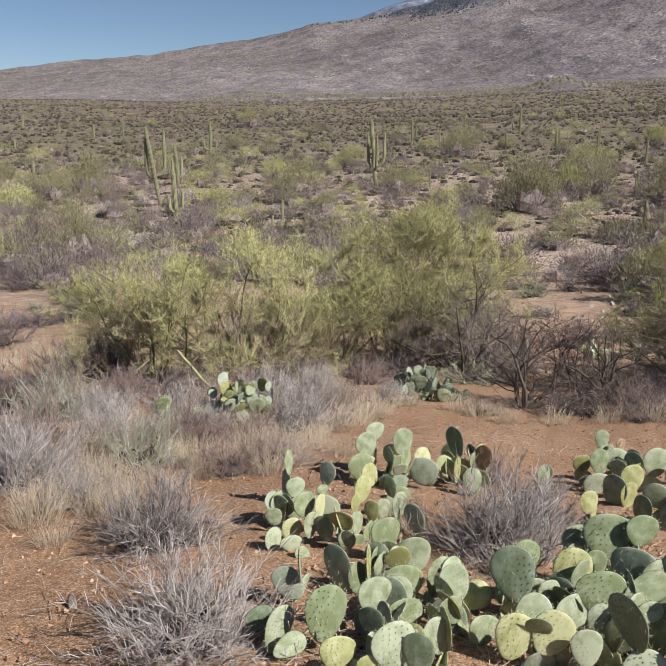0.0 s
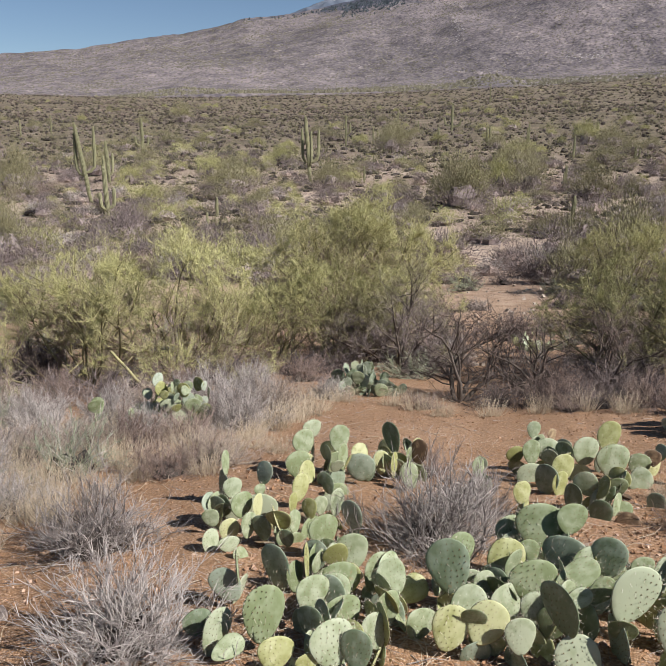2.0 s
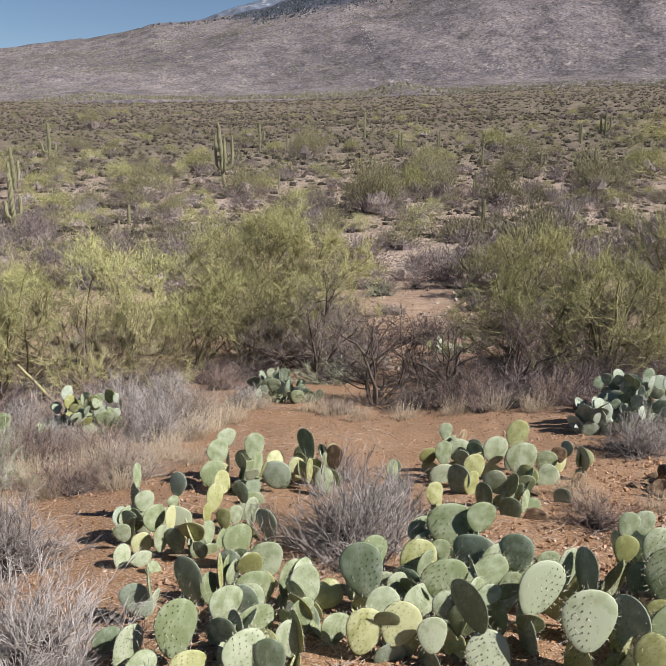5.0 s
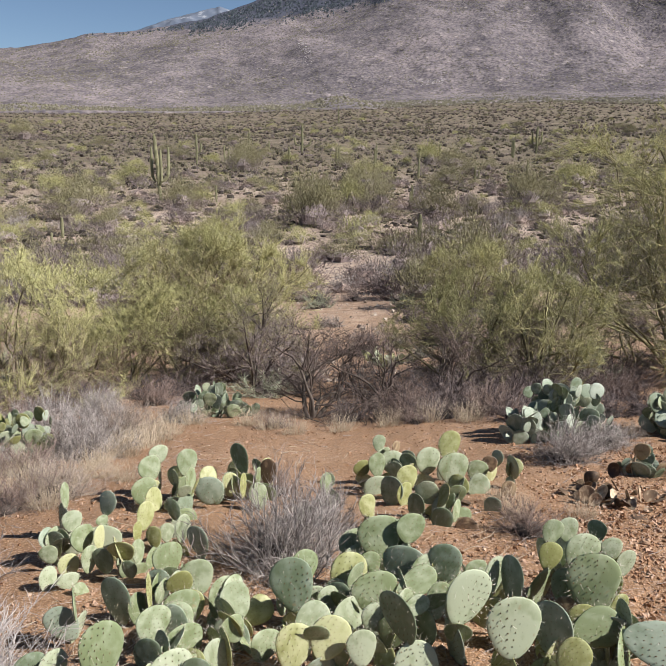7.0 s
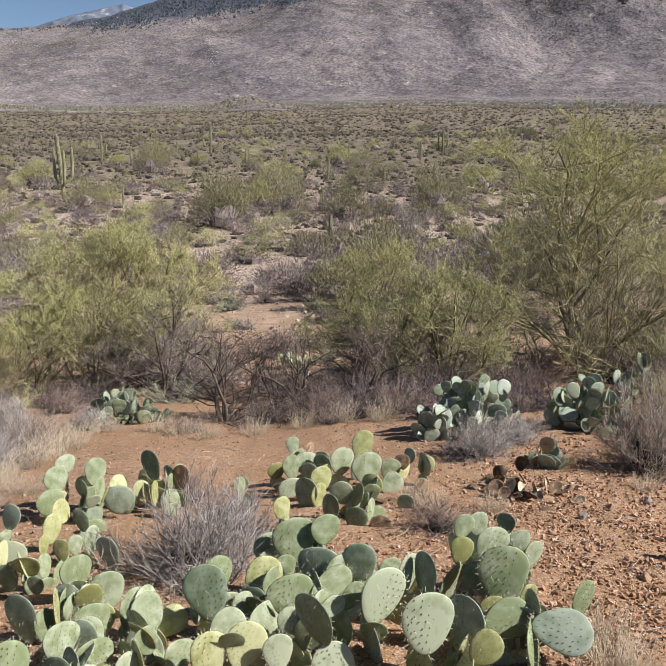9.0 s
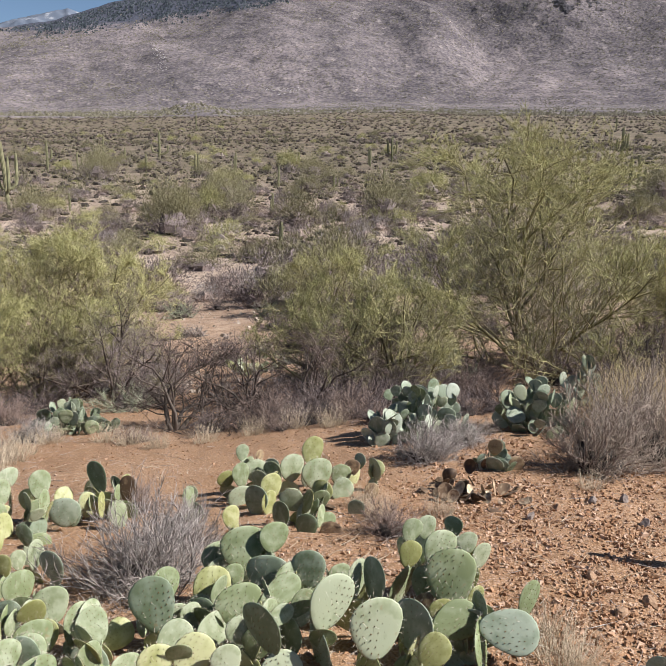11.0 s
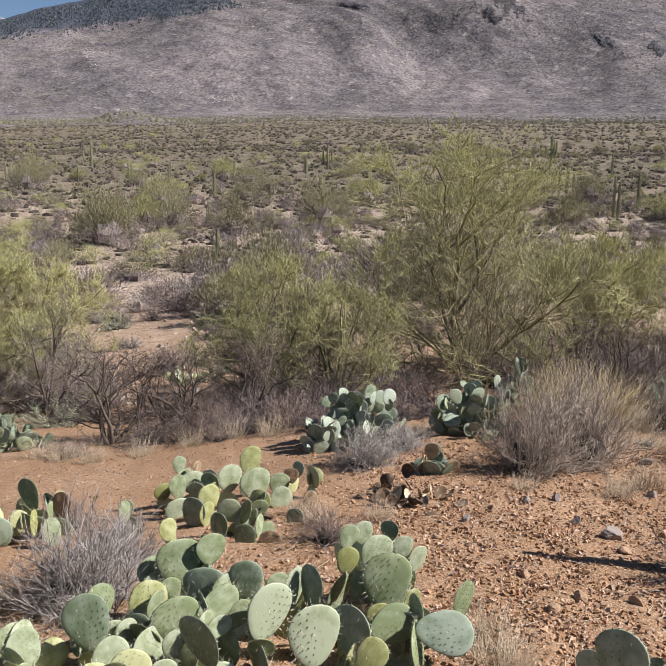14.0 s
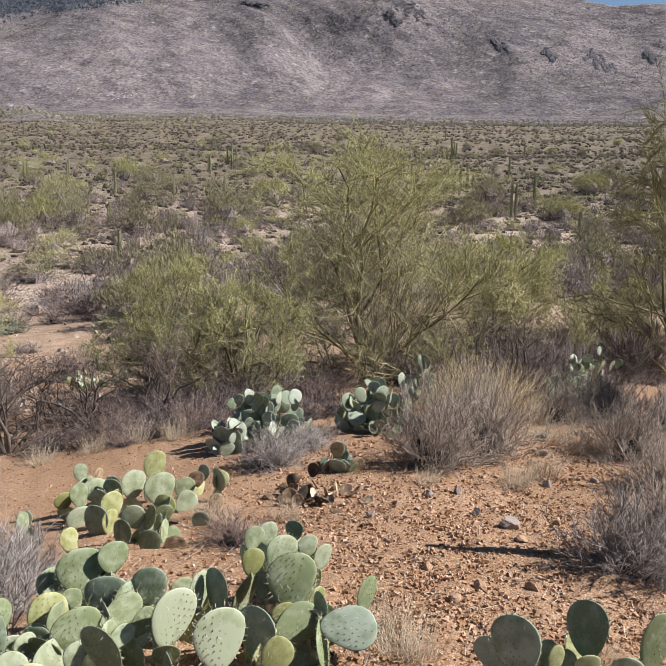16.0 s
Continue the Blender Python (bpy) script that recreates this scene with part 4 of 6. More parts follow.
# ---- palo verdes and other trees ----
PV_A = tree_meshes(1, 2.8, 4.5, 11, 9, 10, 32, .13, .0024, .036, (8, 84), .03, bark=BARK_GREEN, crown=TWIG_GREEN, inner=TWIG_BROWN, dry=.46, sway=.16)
PV_B = tree_meshes(2, 2.75, 4.4, 11, 9, 10, 32, .13, .0024, .036, (10, 84), .03, bark=BARK_GREEN, crown=TWIG_LIT, inner=TWIG_BROWN, dry=.46, sway=.16)
PV_C = tree_meshes(13, 4.6, 7.4, 11, 20, 11, 27, .14, .0026, .046, (4, 82), .04, bark=BARK_GREEN, crown=TWIG_LIT, inner=TWIG_TAN, bare=.1, dry=.46, sway=.2, arm=(.25, .5))
# PV_D and DEAD carry painted shade in the colour of their inner twigs
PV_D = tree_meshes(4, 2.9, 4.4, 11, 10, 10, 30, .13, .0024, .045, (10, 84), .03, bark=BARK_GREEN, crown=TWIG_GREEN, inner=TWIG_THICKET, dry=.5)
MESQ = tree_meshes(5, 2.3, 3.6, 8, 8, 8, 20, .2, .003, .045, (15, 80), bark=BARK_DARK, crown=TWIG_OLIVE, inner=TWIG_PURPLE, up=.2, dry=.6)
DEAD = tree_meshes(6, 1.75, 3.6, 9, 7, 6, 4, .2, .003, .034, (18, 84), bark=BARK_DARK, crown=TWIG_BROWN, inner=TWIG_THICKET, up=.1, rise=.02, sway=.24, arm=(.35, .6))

PV = "spreading palo verde with green bark and fine leafless yellow-green twigs"
OLD = "dense olive palo verde with dark inner branches"
GONE = "dead dark brown tree sprawling low over the gravel"
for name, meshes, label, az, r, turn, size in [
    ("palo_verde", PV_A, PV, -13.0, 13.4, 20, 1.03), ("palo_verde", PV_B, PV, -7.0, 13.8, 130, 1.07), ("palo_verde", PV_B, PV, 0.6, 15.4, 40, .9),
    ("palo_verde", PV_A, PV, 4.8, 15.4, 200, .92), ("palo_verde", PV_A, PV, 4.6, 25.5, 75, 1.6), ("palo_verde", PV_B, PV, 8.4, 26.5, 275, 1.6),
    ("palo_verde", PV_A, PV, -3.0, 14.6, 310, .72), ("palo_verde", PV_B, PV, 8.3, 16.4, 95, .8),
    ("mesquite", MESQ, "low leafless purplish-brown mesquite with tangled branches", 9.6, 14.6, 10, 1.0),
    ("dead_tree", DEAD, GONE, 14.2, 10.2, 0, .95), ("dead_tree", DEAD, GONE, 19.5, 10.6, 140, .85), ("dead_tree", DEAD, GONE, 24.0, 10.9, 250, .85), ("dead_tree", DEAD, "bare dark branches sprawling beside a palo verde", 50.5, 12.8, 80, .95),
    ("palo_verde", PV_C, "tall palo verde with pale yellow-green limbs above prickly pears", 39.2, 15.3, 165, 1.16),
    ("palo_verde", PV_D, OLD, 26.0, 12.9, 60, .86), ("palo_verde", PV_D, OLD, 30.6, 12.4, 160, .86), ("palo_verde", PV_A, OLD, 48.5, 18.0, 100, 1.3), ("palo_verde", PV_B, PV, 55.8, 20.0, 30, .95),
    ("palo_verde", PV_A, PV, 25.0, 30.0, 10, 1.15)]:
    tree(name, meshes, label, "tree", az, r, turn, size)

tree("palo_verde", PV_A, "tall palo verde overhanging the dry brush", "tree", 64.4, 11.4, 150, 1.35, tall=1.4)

# bare places: way, distance, half their width in degrees, half their depth in metres
BARE = [(17.5, 44, 3.2, 9), (13.5, 62, 3.0, 9), (14.5, 14.5, 3.2, 3.5), (10.5, 19, 2.0, 3), (-21, 13, 3, 2.5), (15.5, 33, 1.3, 7), (16.0, 21, 2.0, 5), (12.5, 55, 2.6, 5), (-16, 80, 2.0, 6), (-22, 22, 2.5, 2), (17.5, 50, 1.8, 5)]


def cover(az, r):
    """How likely a plant stands at a place."""
    x, y = r * np.sin(np.radians(az)), r * np.cos(np.radians(az))
    c = 1.0 + .9 * fbm(x * .09, y * .09, 3, 12) + .5 * fbm(x * .015, y * .015, 2, 13)
    for a, q, wa, wr in BARE:
        c = c - .8 * np.exp(-((az - a) / wa) ** 2 - ((r - q) / wr) ** 2)
    return c


FAR = [far_tree_meshes(60, 1.0, 1.5, TWIG_OLIVE, TWIG_PURPLE), far_tree_meshes(61, 1.0, 1.6, TWIG_OLIVE, TWIG_PURPLE), far_tree_meshes(62, 1.0, 1.4, TWIG_GREEN, TWIG_PURPLE)]
FAR_TREE_A = [
    (-16.8, 90.6, 4.8, 5.8, 0),
    (-21.5, 74.5, 2.8, 4.4, 0),
    (-17.9, 44.3, 3.1, 3.6, 0),
    (-8.5, 74.0, 2.4, 4.0, 0),
    (-2.5, 89.7, 3.1, 7.7, 0),
    (1.1, 130.1, 3.5, 6.2, 0),
    (8.7, 156.7, 5.0, 7.5, 0),
    (13.5, 75.2, 4.6, 6.0, 1),
    (17.3, 117.6, 4.4, 8.1, 0),
    (-5.7, 303.6, 7.3, 9.7, 1),
    (4.4, 92.8, 3.5, 5.4, 0),
    (-19.0, 88.9, 3.3, 3.3, 1),
    (13.5, 77.1, 4.5, 5.6, 1),
    (16.3, 97.4, 3.9, 4.7, 0),
    (18.3, 91.1, 4.1, 5.3, 0),
    (22.5, 81.7, 3.5, 5.7, 1),
]
FAR_TREE_B = [
    (28.6, 92.5, 4.9, 7.4, 0),
    (17.3, 138.4, 3.7, 7.0, 0),
    (8.8, 167.1, 5.3, 8.4, 0),
    (21.7, 174.0, 5.1, 7.4, 0),
    (23.4, 168.9, 4.0, 8.1, 0),
    (24.8, 37.0, 3.4, 3.0, 1),
    (21.1, 34.9, 1.7, 1.7, 0),
    (53.6, 159.4, 4.2, 8.5, 0),
    (54.5, 51.8, 2.5, 4.7, 0),
    (51.9, 109.8, 3.5, 8.2, 0),
    (46.9, 135.9, 5.1, 7.2, 0),
    (31.7, 127.4, 4.1, 8.1, 0),
    (23.2, 133.1, 3.2, 7.8, 0),
    (43.7, 151.3, 4.8, 8.0, 0),
    (54.4, 165.2, 5.3, 9.7, 0),
]
for k, (az, r, h, w, kind) in enumerate(FAR_TREE_A + FAR_TREE_B):
    tree("palo_verde", FAR[1 if kind else 2 * (k % 2)], "rounded yellow-green palo verde out on the plain", "tree", az, r, 61 * k, w / 1.5, "palo verdes on the plain", h / w * 1.5)

rng = np.random.default_rng(212)
made = 0
while made < 150:
    az, r, s = rng.uniform(-28, 66), 95 + 420 * rng.uniform(0, 1) ** 1.5, rng.uniform(2.4, 5.2)
    if cover(az, r) > .75:
        tree("palo_verde", FAR[made % 3], "rounded olive palo verde far out on the plain", "tree", az, r, 47 * made, s / 1.5, "palo verdes on the plain", rng.uniform(.75, 1.05))
        made += 1

# ---- saguaros ----
SAGUARO_A = [
    (-12.1, 81, 7.6, 0.35),
    (-11.0, 70, 4.2, 0.34),
    (-10.8, 108, 5.3, 0.40),
    (-8.5, 159, 6.8, 0.51),
    (3.0, 104, 8.3, 0.42),
    (5.5, 175, 6.5, 0.42),
    (12.8, 214, 7.5, 0.51),
    (-3.6, 67, 1.7, 0.22),
    (-4.3, 60, 1.2, 0.16),
    (-22.6, 48, 1.8, 0.18),
    (21.2, 60, 2.3, 0.26),
    (21.0, 142, 4.0, 0.30),
    (-4.8, 116, 2.8, 0.25),
    (-20.2, 123, 2.4, 0.30),
    (-16.2, 224, 4.3, 0.36),
    (-14.3, 235, 5.0, 0.38),
    (-20.6, 287, 4.3, 0.46),
    (-18.4, 260, 3.6, 0.42),
    (18.0, 182, 4.1, 0.34),
]
SAGUARO_B = [
    (7.4, 180, 4.0, 0.34),
    (15.4, 183, 3.7, 0.34),
    (9.1, 250, 5.3, 0.33),
    (11.9, 178, 3.8, 0.38),
    (-21.2, 184, 2.5, 0.29),
    (-15.4, 118, 1.6, 0.22),
    (-1.3, 126, 1.8, 0.27),
    (6.8, 104, 2.2, 0.22),
    (4.5, 109, 1.2, 0.21),
    (15.3, 449, 8.6, 0.72),
    (20.6, 107, 2.3, 0.26),
    (28.9, 212, 6.8, 0.51),
    (27.3, 200, 4.1, 0.37),
    (21.0, 141, 3.6, 0.30),
    (24.9, 134, 3.0, 0.32),
    (28.4, 137, 3.9, 0.29),
    (17.9, 179, 3.6, 0.33),
    (15.2, 178, 4.0, 0.33),
    (11.9, 175, 3.5, 0.33),
]
SAGUARO_C = [
    (10.5, 207, 3.7, 0.33),
    (20.5, 102, 1.9, 0.22),
    (22.4, 186, 4.0, 0.45),
    (39.8, 98, 5.5, 0.39),
    (44.9, 147, 5.7, 0.43),
    (45.4, 145, 6.2, 0.46),
    (45.8, 150, 4.0, 0.36),
    (48.5, 112, 5.5, 0.30),
    (48.8, 112, 4.9, 0.33),
    (50.0, 128, 5.7, 0.38),
    (53.2, 82, 2.8, 0.37),
    (44.2, 241, 9.0, 0.64),
    (48.2, 190, 5.9, 0.41),
    (41.5, 179, 4.6, 0.43),
    (40.8, 187, 4.0, 0.35),
    (43.7, 477, 7.6, 0.64),
    (49.1, 341, 5.8, 0.55),
    (27.4, 196, 4.2, 0.42),
]
BRANCHED = {0: ((.38, 0, .9, .35), (.35, 200, .7, .3)), 1: ((.15, 0, .5, .2), (.12, 180, .5, .15)), 2: ((.2, 0, .5, .3), (.25, 180, .5, .2)),
            3: ((.22, 180, 1.1, .1), (.2, 0, 1.0, .1)), 4: ((.3, 0, 1.1, .3), (.3, 180, .7, .3), (.25, 70, .7, .3)), 5: ((.4, 10, .8, .15),),
            6: ((.22, 0, 1.9, .12), (.25, 180, 1.7, .1)), 19: ((.3, 0, .8, .3),), 30: ((.3, 0, 1.0, .3), (.3, 180, 1.0, .3), (.25, 90, .9, .35)),
            33: ((.35, 0, .5, .2),), 43: ((.2, 180, 1.0, .3),), 49: ((.3, 0, 1.2, .3), (.25, 180, 1.3, .2), (.4, 20, .7, .2))}
LEANS = {0: -8, 1: -3, 2: -3, 4: -4, 10: 3}
for k, (az, r, h, rad) in enumerate(SAGUARO_A + SAGUARO_B + SAGUARO_C):
    saguaro(az, r, h, rad * .58, [(z0, way, reach * 1.12, up * 1.15) for z0, way, reach, up in BRANCHED.get(k, ())], LEANS.get(k, 0),
            "tall many-armed green saguaro on the scrubby plain" if k in BRANCHED else "single ribbed green saguaro on the scrubby plain")

# ---- shrubs ----
GREY = [shrub_meshes(20 + k, .5, .9, 135, 26, .0020, (TWIG_GREY, TWIG_GREY), .08, .14) for k in range(3)]
BROWN = [shrub_meshes(30 + k, .55, 1.0, 80, 22, .0026, (TWIG_BROWN, TWIG_BROWN), .08, .16) for k in range(2)]
TAN = [shrub_meshes(37 + k, .6, .9, 110, 24, .0021, (TWIG_BROWN, TWIG_TAN), .1, .15) for k in range(2)]
DUSK = [shrub_meshes(33 + k, .7, 1.3, 50, 40, .0036, (TWIG_THICKET, TWIG_THICKET), .08, .2, .26, False) for k in range(2)]
LEAFY = [shrub_meshes(40 + k, .55, .9, 56, 30, .0021, (TWIG_GREY, LEAF_GREY), .1, .09) for k in range(2)]
PALE = [shrub_meshes(43 + k, .45, .8, 36, 26, .0036, (TWIG_GREY, TWIG_GREY), .08, .15, .26, False) for k in range(2)]
SAGE = [shrub_meshes(47 + k, .5, .9, 36, 26, .004, (TWIG_BROWN, LEAF_GREY), .08, .15, .26, False) for k in range(2)]
GREEN = [shrub_meshes(45, .9, 1.3, 40, 36, .005, (BARK_DARK, TWIG_GREEN), .1, .22, .26, False)]
GL, BL = "low dead-grey twiggy shrub on orange gravel", "dry brown twiggy shrub with fine tangled stems"
NEAR_SHRUBS = [(GREY[0], -13.4, 4.15, 1.0, 1.0), (GREY[1], -11.5, 2.95, .95, 1.0), (GREY[2], 13.0, 4.0, 1.05, 1.1), (LEAFY[0], -14.8, 6.1, 1.1, 1.1), (GREY[1], -22.8, 6.0, 1.15, 1.2), (GREY[0], -19.0, 5.2, .75, .9),
    (GREY[2], -2.2, 7.7, 1.0, 1.2), (GREY[0], 33.3, 6.75, .8, 1.1), (BROWN[0], 31.3, 4.75, .55, .9), (GREY[1], 60.6, 4.95, 1.1, 1.1), (BROWN[0], -8.0, 5.7, .75, .8), (TAN[1], -4.2, 5.9, .85, .8),
    (BROWN[0], -10.5, 6.9, .9, .9), (GREY[2], -16.5, 7.6, 1.0, 1.0), (GREY[0], -12.0, 8.6, 1.0, 1.1), (LEAFY[1], -20.5, 9.5, 1.3, 1.3)]
BANK_SHRUBS = [(TAN[0], 0.5, 8.5, 1.0, 1.0), (GREY[1], -4.8, 9.6, 1.1, 1.2), (BROWN[0], 11.5, 9.2, .6, .8), (BROWN[1], 21.5, 9.4, 1.0, 1.0), (BROWN[1], 27.5, 9.2, .9, 1.0),
    (DUSK[0], 21.0, 11.6, 1.0, .6), (DUSK[0], 27.2, 10.8, 1.0, .6), (TAN[0], 45.5, 6.9, 1.3, 1.25), (TAN[1], 49.0, 7.5, 1.25, 1.4), (TAN[0], 47.5, 8.2, 1.2, 1.4),
    (TAN[0], 58.5, 8.0, 1.2, 1.2), (TAN[1], 62.0, 7.0, 1.1, 1.2), (GREY[2], 36.0, 7.4, .7, .8), (GREY[0], 56.5, 10.5, 1.2, 1.2)]
SLOPE_SHRUBS = [(LEAFY[0], 54.0, 12.0, 1.2, 1.2), (DUSK[1], 50.0, 12.5, 1.3, 1.3), (TAN[0], -17.5, 6.8, .9, .9), (GREY[1], -9.3, 7.6, .85, .9), (BROWN[1], -6.2, 7.1, .8, .8), (TAN[1], -13.0, 7.2, .8, .8),
    (GREY[0], -24.5, 7.6, 1.1, 1.1), (BROWN[0], -22.0, 8.2, 1.1, 1.0), (GREY[2], -17.0, 9.4, 1.0, 1.1), (TAN[0], -9.5, 9.8, .9, 1.0), (GREY[1], -1.0, 9.4, 1.0, 1.1), (BROWN[1], -3.5, 8.4, .8, .8),
    (GREY[0], 4.5, 9.9, .8, .9), (TAN[1], -19.5, 10.8, 1.2, 1.2), (DUSK[0], -23.5, 11.5, 1.1, 1.1), (BROWN[0], -15.5, 10.6, 1.1, 1.0)]
LOWER_SHRUBS = [(DUSK[1], -11.5, 11.2, .9, .9), (BROWN[1], -6.5, 11.4, 1.0, .9), (GREY[2], -1.5, 11.6, 1.0, 1.0), (BROWN[0], 2.5, 12.4, 1.0, 1.0), (DUSK[0], 30.5, 11.2, 1.0, .7), (BROWN[1], 36.5, 10.6, 1.0, .9),
    (DUSK[1], 46.0, 12.2, 1.3, 1.2), (TAN[1], 53.5, 9.6, 1.1, 1.1), (GREY[1], 60.5, 9.8, 1.1, 1.1), (BROWN[0], 57.0, 12.8, 1.2, 1.2), (BROWN[0], 64.0, 5.9, 1.0, 1.2), (BROWN[1], 11.8, 5.6, .55, .9),
    (GREY[2], 15.5, 4.6, .7, 1.0), (DUSK[1], 25.2, 10.4, 1.15, .7), (DUSK[0], 29.0, 10.3, 1.0, .7)]
UNDER_SHRUBS = [(DUSK[0], 35.6, 8.9, .62, .75), (DUSK[1], 38.0, 9.2, .75, .65), (DUSK[1], 29.4, 8.7, .6, .8), (TAN[0], 37.2, 7.9, .5, .7), (BROWN[1], 35.2, 7.6, .45, .8), (DUSK[0], 20.0, 9.5, .7, .75), (DUSK[1], 24.0, 9.3, .75, .75), (DUSK[0], 27.3, 9.3, .75, .8), (DUSK[1], 17.0, 9.6, .6, .75), (BROWN[0], 22.0, 9.0, .5, .8), (GREY[0], 34.6, 7.1, .5, .8),
    (DUSK[0], -14.6, 12.2, .95, .8), (DUSK[1], -9.6, 12.5, .95, .75), (DUSK[0], -5.4, 12.7, .95, .8), (DUSK[1], -1.9, 13.0, 1.0, .75), (DUSK[0], 1.6, 13.6, 1.0, .75), (DUSK[1], 4.6, 13.9, 1.05, .8),
    (DUSK[1], 36.0, 13.6, 1.1, .8), (DUSK[0], 41.5, 13.4, 1.1, .9), (DUSK[1], 52.0, 18.5, 1.7, 1.1), (SAGE[0], 54.5, 20.5, 1.8, 1.2), (PALE[0], 50.3, 20.0, 1.8, 1.2), (GREEN[0], 56.5, 21.5, 1.6, 1.2), (PALE[1], 53.2, 16.6, 1.6, 1.2), (DUSK[0], 57.5, 17.5, 1.6, 1.2)]
# the last two stand out of view, added to throw shade on the bank
THICKET_SHRUBS = [(DUSK[0], 26.0, 12.0, 1.3, .7), (DUSK[1], 31.5, 12.0, 1.2, .7), (DUSK[0], 35.0, 12.0, 1.1, .7), (LEAFY[1], 52.8, 8.4, .45, .6), (DUSK[0], 65.5, 5.0, .7, .9), (BROWN[0], 68.0, 5.3, 1.0, 1.0)]
for k, (meshes, az, r, s, tall) in enumerate(NEAR_SHRUBS + BANK_SHRUBS + SLOPE_SHRUBS + LOWER_SHRUBS + UNDER_SHRUBS + THICKET_SHRUBS):
    shrub("dry_shrub", meshes, BL if meshes in BROWN or meshes in DUSK else ("wispy tan twiggy shrub on gravel" if meshes in TAN else GL), "shrub", az, r, 47 * k, s, "dry shrubs", tall)

rng = np.random.default_rng(77)
made = 0
while made < 290:
    az, r = rng.uniform(-27, 66), math.sqrt(rng.uniform(12.5 ** 2, 46 ** 2))
    if rng.uniform() > cover(az, r):
        continue
    kinds = [(DUSK[made % 2], "leafless purplish-grey shrub on the slope"), (PALE[made % 2], "low dead-grey twiggy shrub on the slope"), (SAGE[made % 2], "small grey-leaved shrub on the slope"),
             (GREEN[0], "yellow-green twiggy bush on the slope"), (DUSK[made % 2], BL)]
    meshes, label = kinds[rng.choice(5, p=[.38, .2, .17, .1, .15])]
    shrub("desert_shrub", meshes, label, "shrub", az, r, rng.uniform(0, 360), rng.uniform(.8, 1.8), "shrubs on the slope", rng.uniform(.8, 1.2))
    made += 1


def scrub(name, label, seed, count, near, far, sides, each, high, wide, mat, thick, fat=0.0, solid=True):
    """Many small plants over the plain, past counting: stems that fan out into rounded bushes."""
    rng = np.random.default_rng(seed)
    m = count * 5
    az, u = rng.uniform(*sides, m), rng.uniform(0, 1, m)
    r = np.where(rng.uniform(0, 1, m) < .6, np.exp(math.log(near) + u * math.log(far / near)), np.sqrt(near ** 2 + u * (far ** 2 - near ** 2)))
    keep = np.where(rng.uniform(0, 1, m) < cover(az, r))[0][:count]
    az, r = az[keep], r[keep]
    n = len(az)
    size = rng.uniform(0, 1, n) ** 1.5
    h, w = high[0] + (high[1] - high[0]) * size, (wide[0] + (wide[1] - wide[0]) * size) * rng.uniform(.8, 1.2, n)
    x, y = r * np.sin(np.radians(az)), r * np.cos(np.radians(az))
    foot = np.stack([x, y, hgt(x, y)], 1)
    # a dark solid core puts in the shade inside each plant; stems stand out of it
    lean = rng.uniform(.85, 1.25, n)
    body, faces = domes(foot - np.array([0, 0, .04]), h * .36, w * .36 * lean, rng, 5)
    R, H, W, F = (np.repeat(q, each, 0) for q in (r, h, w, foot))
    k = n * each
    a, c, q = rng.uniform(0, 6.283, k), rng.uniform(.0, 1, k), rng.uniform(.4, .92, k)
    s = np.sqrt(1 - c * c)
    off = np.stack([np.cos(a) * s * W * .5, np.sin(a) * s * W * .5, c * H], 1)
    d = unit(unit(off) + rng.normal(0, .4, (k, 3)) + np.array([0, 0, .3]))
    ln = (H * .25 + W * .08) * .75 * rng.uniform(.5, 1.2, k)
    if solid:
        me = spikes(F + off * q[:, None], d, ln, np.maximum(R * thick, W * fat) * rng.uniform(.6, 1.4, k), name, [mat, SHADE_CORE], np.zeros(k, int), (body, faces, 1))
    else:
        me = spikes(F + off * q[:, None], d, ln, np.maximum(R * thick, W * fat) * rng.uniform(.6, 1.4, k), name, [mat])
    return tagged(new(name, me), label, "scrub", kind="stuff")


VIEW = (-30, 70)
for k, (name, label, mat, far_mat, share, high) in enumerate([
        ("purple_scrub", "leafless purplish-grey scrub covering the plain", TWIG_PURPLE, TWIG_PURPLE, .26, (.6, 1.5)),
        ("grey_scrub", "dry grey bursage scrub covering the plain", TWIG_GREY, TWIG_BROWN, .08, (.3, .6)),
        ("olive_scrub", "olive-green creosote and palo verde scrub on the plain", TWIG_OLIVE, FAR_OLIVE, .42, (.8, 2.0)),
        ("brush_scrub", "dull olive-brown brush on the plain", FAR_BRUSH, FAR_BRUSH, .16, (.7, 1.6)),
        ("brown_scrub", "dry brown scrub on the plain", TWIG_BROWN, TWIG_BROWN, .14, (.4, 1.0))]):
    scrub(name, label, 100 + k, int(3800 * share), 44, 140, VIEW, 46, (high[0] * .6, high[1] * .7), (high[0] * 1.5, high[1] * 1.7), mat, .00020, .009)
    scrub("far_" + name, label, 110 + k, int(7500 * share), 120, 330, VIEW, 26, (high[0] * .9, high[1] * 1.1), (high[0] * 1.9, high[1] * 2.2), far_mat, .00024, .017)
    scrub("distant_" + name, label, 120 + k, int(13500 * share), 300, 930, VIEW, 12, (.9, 2.6), (1.8, 5.0), far_mat, .00026, .03)

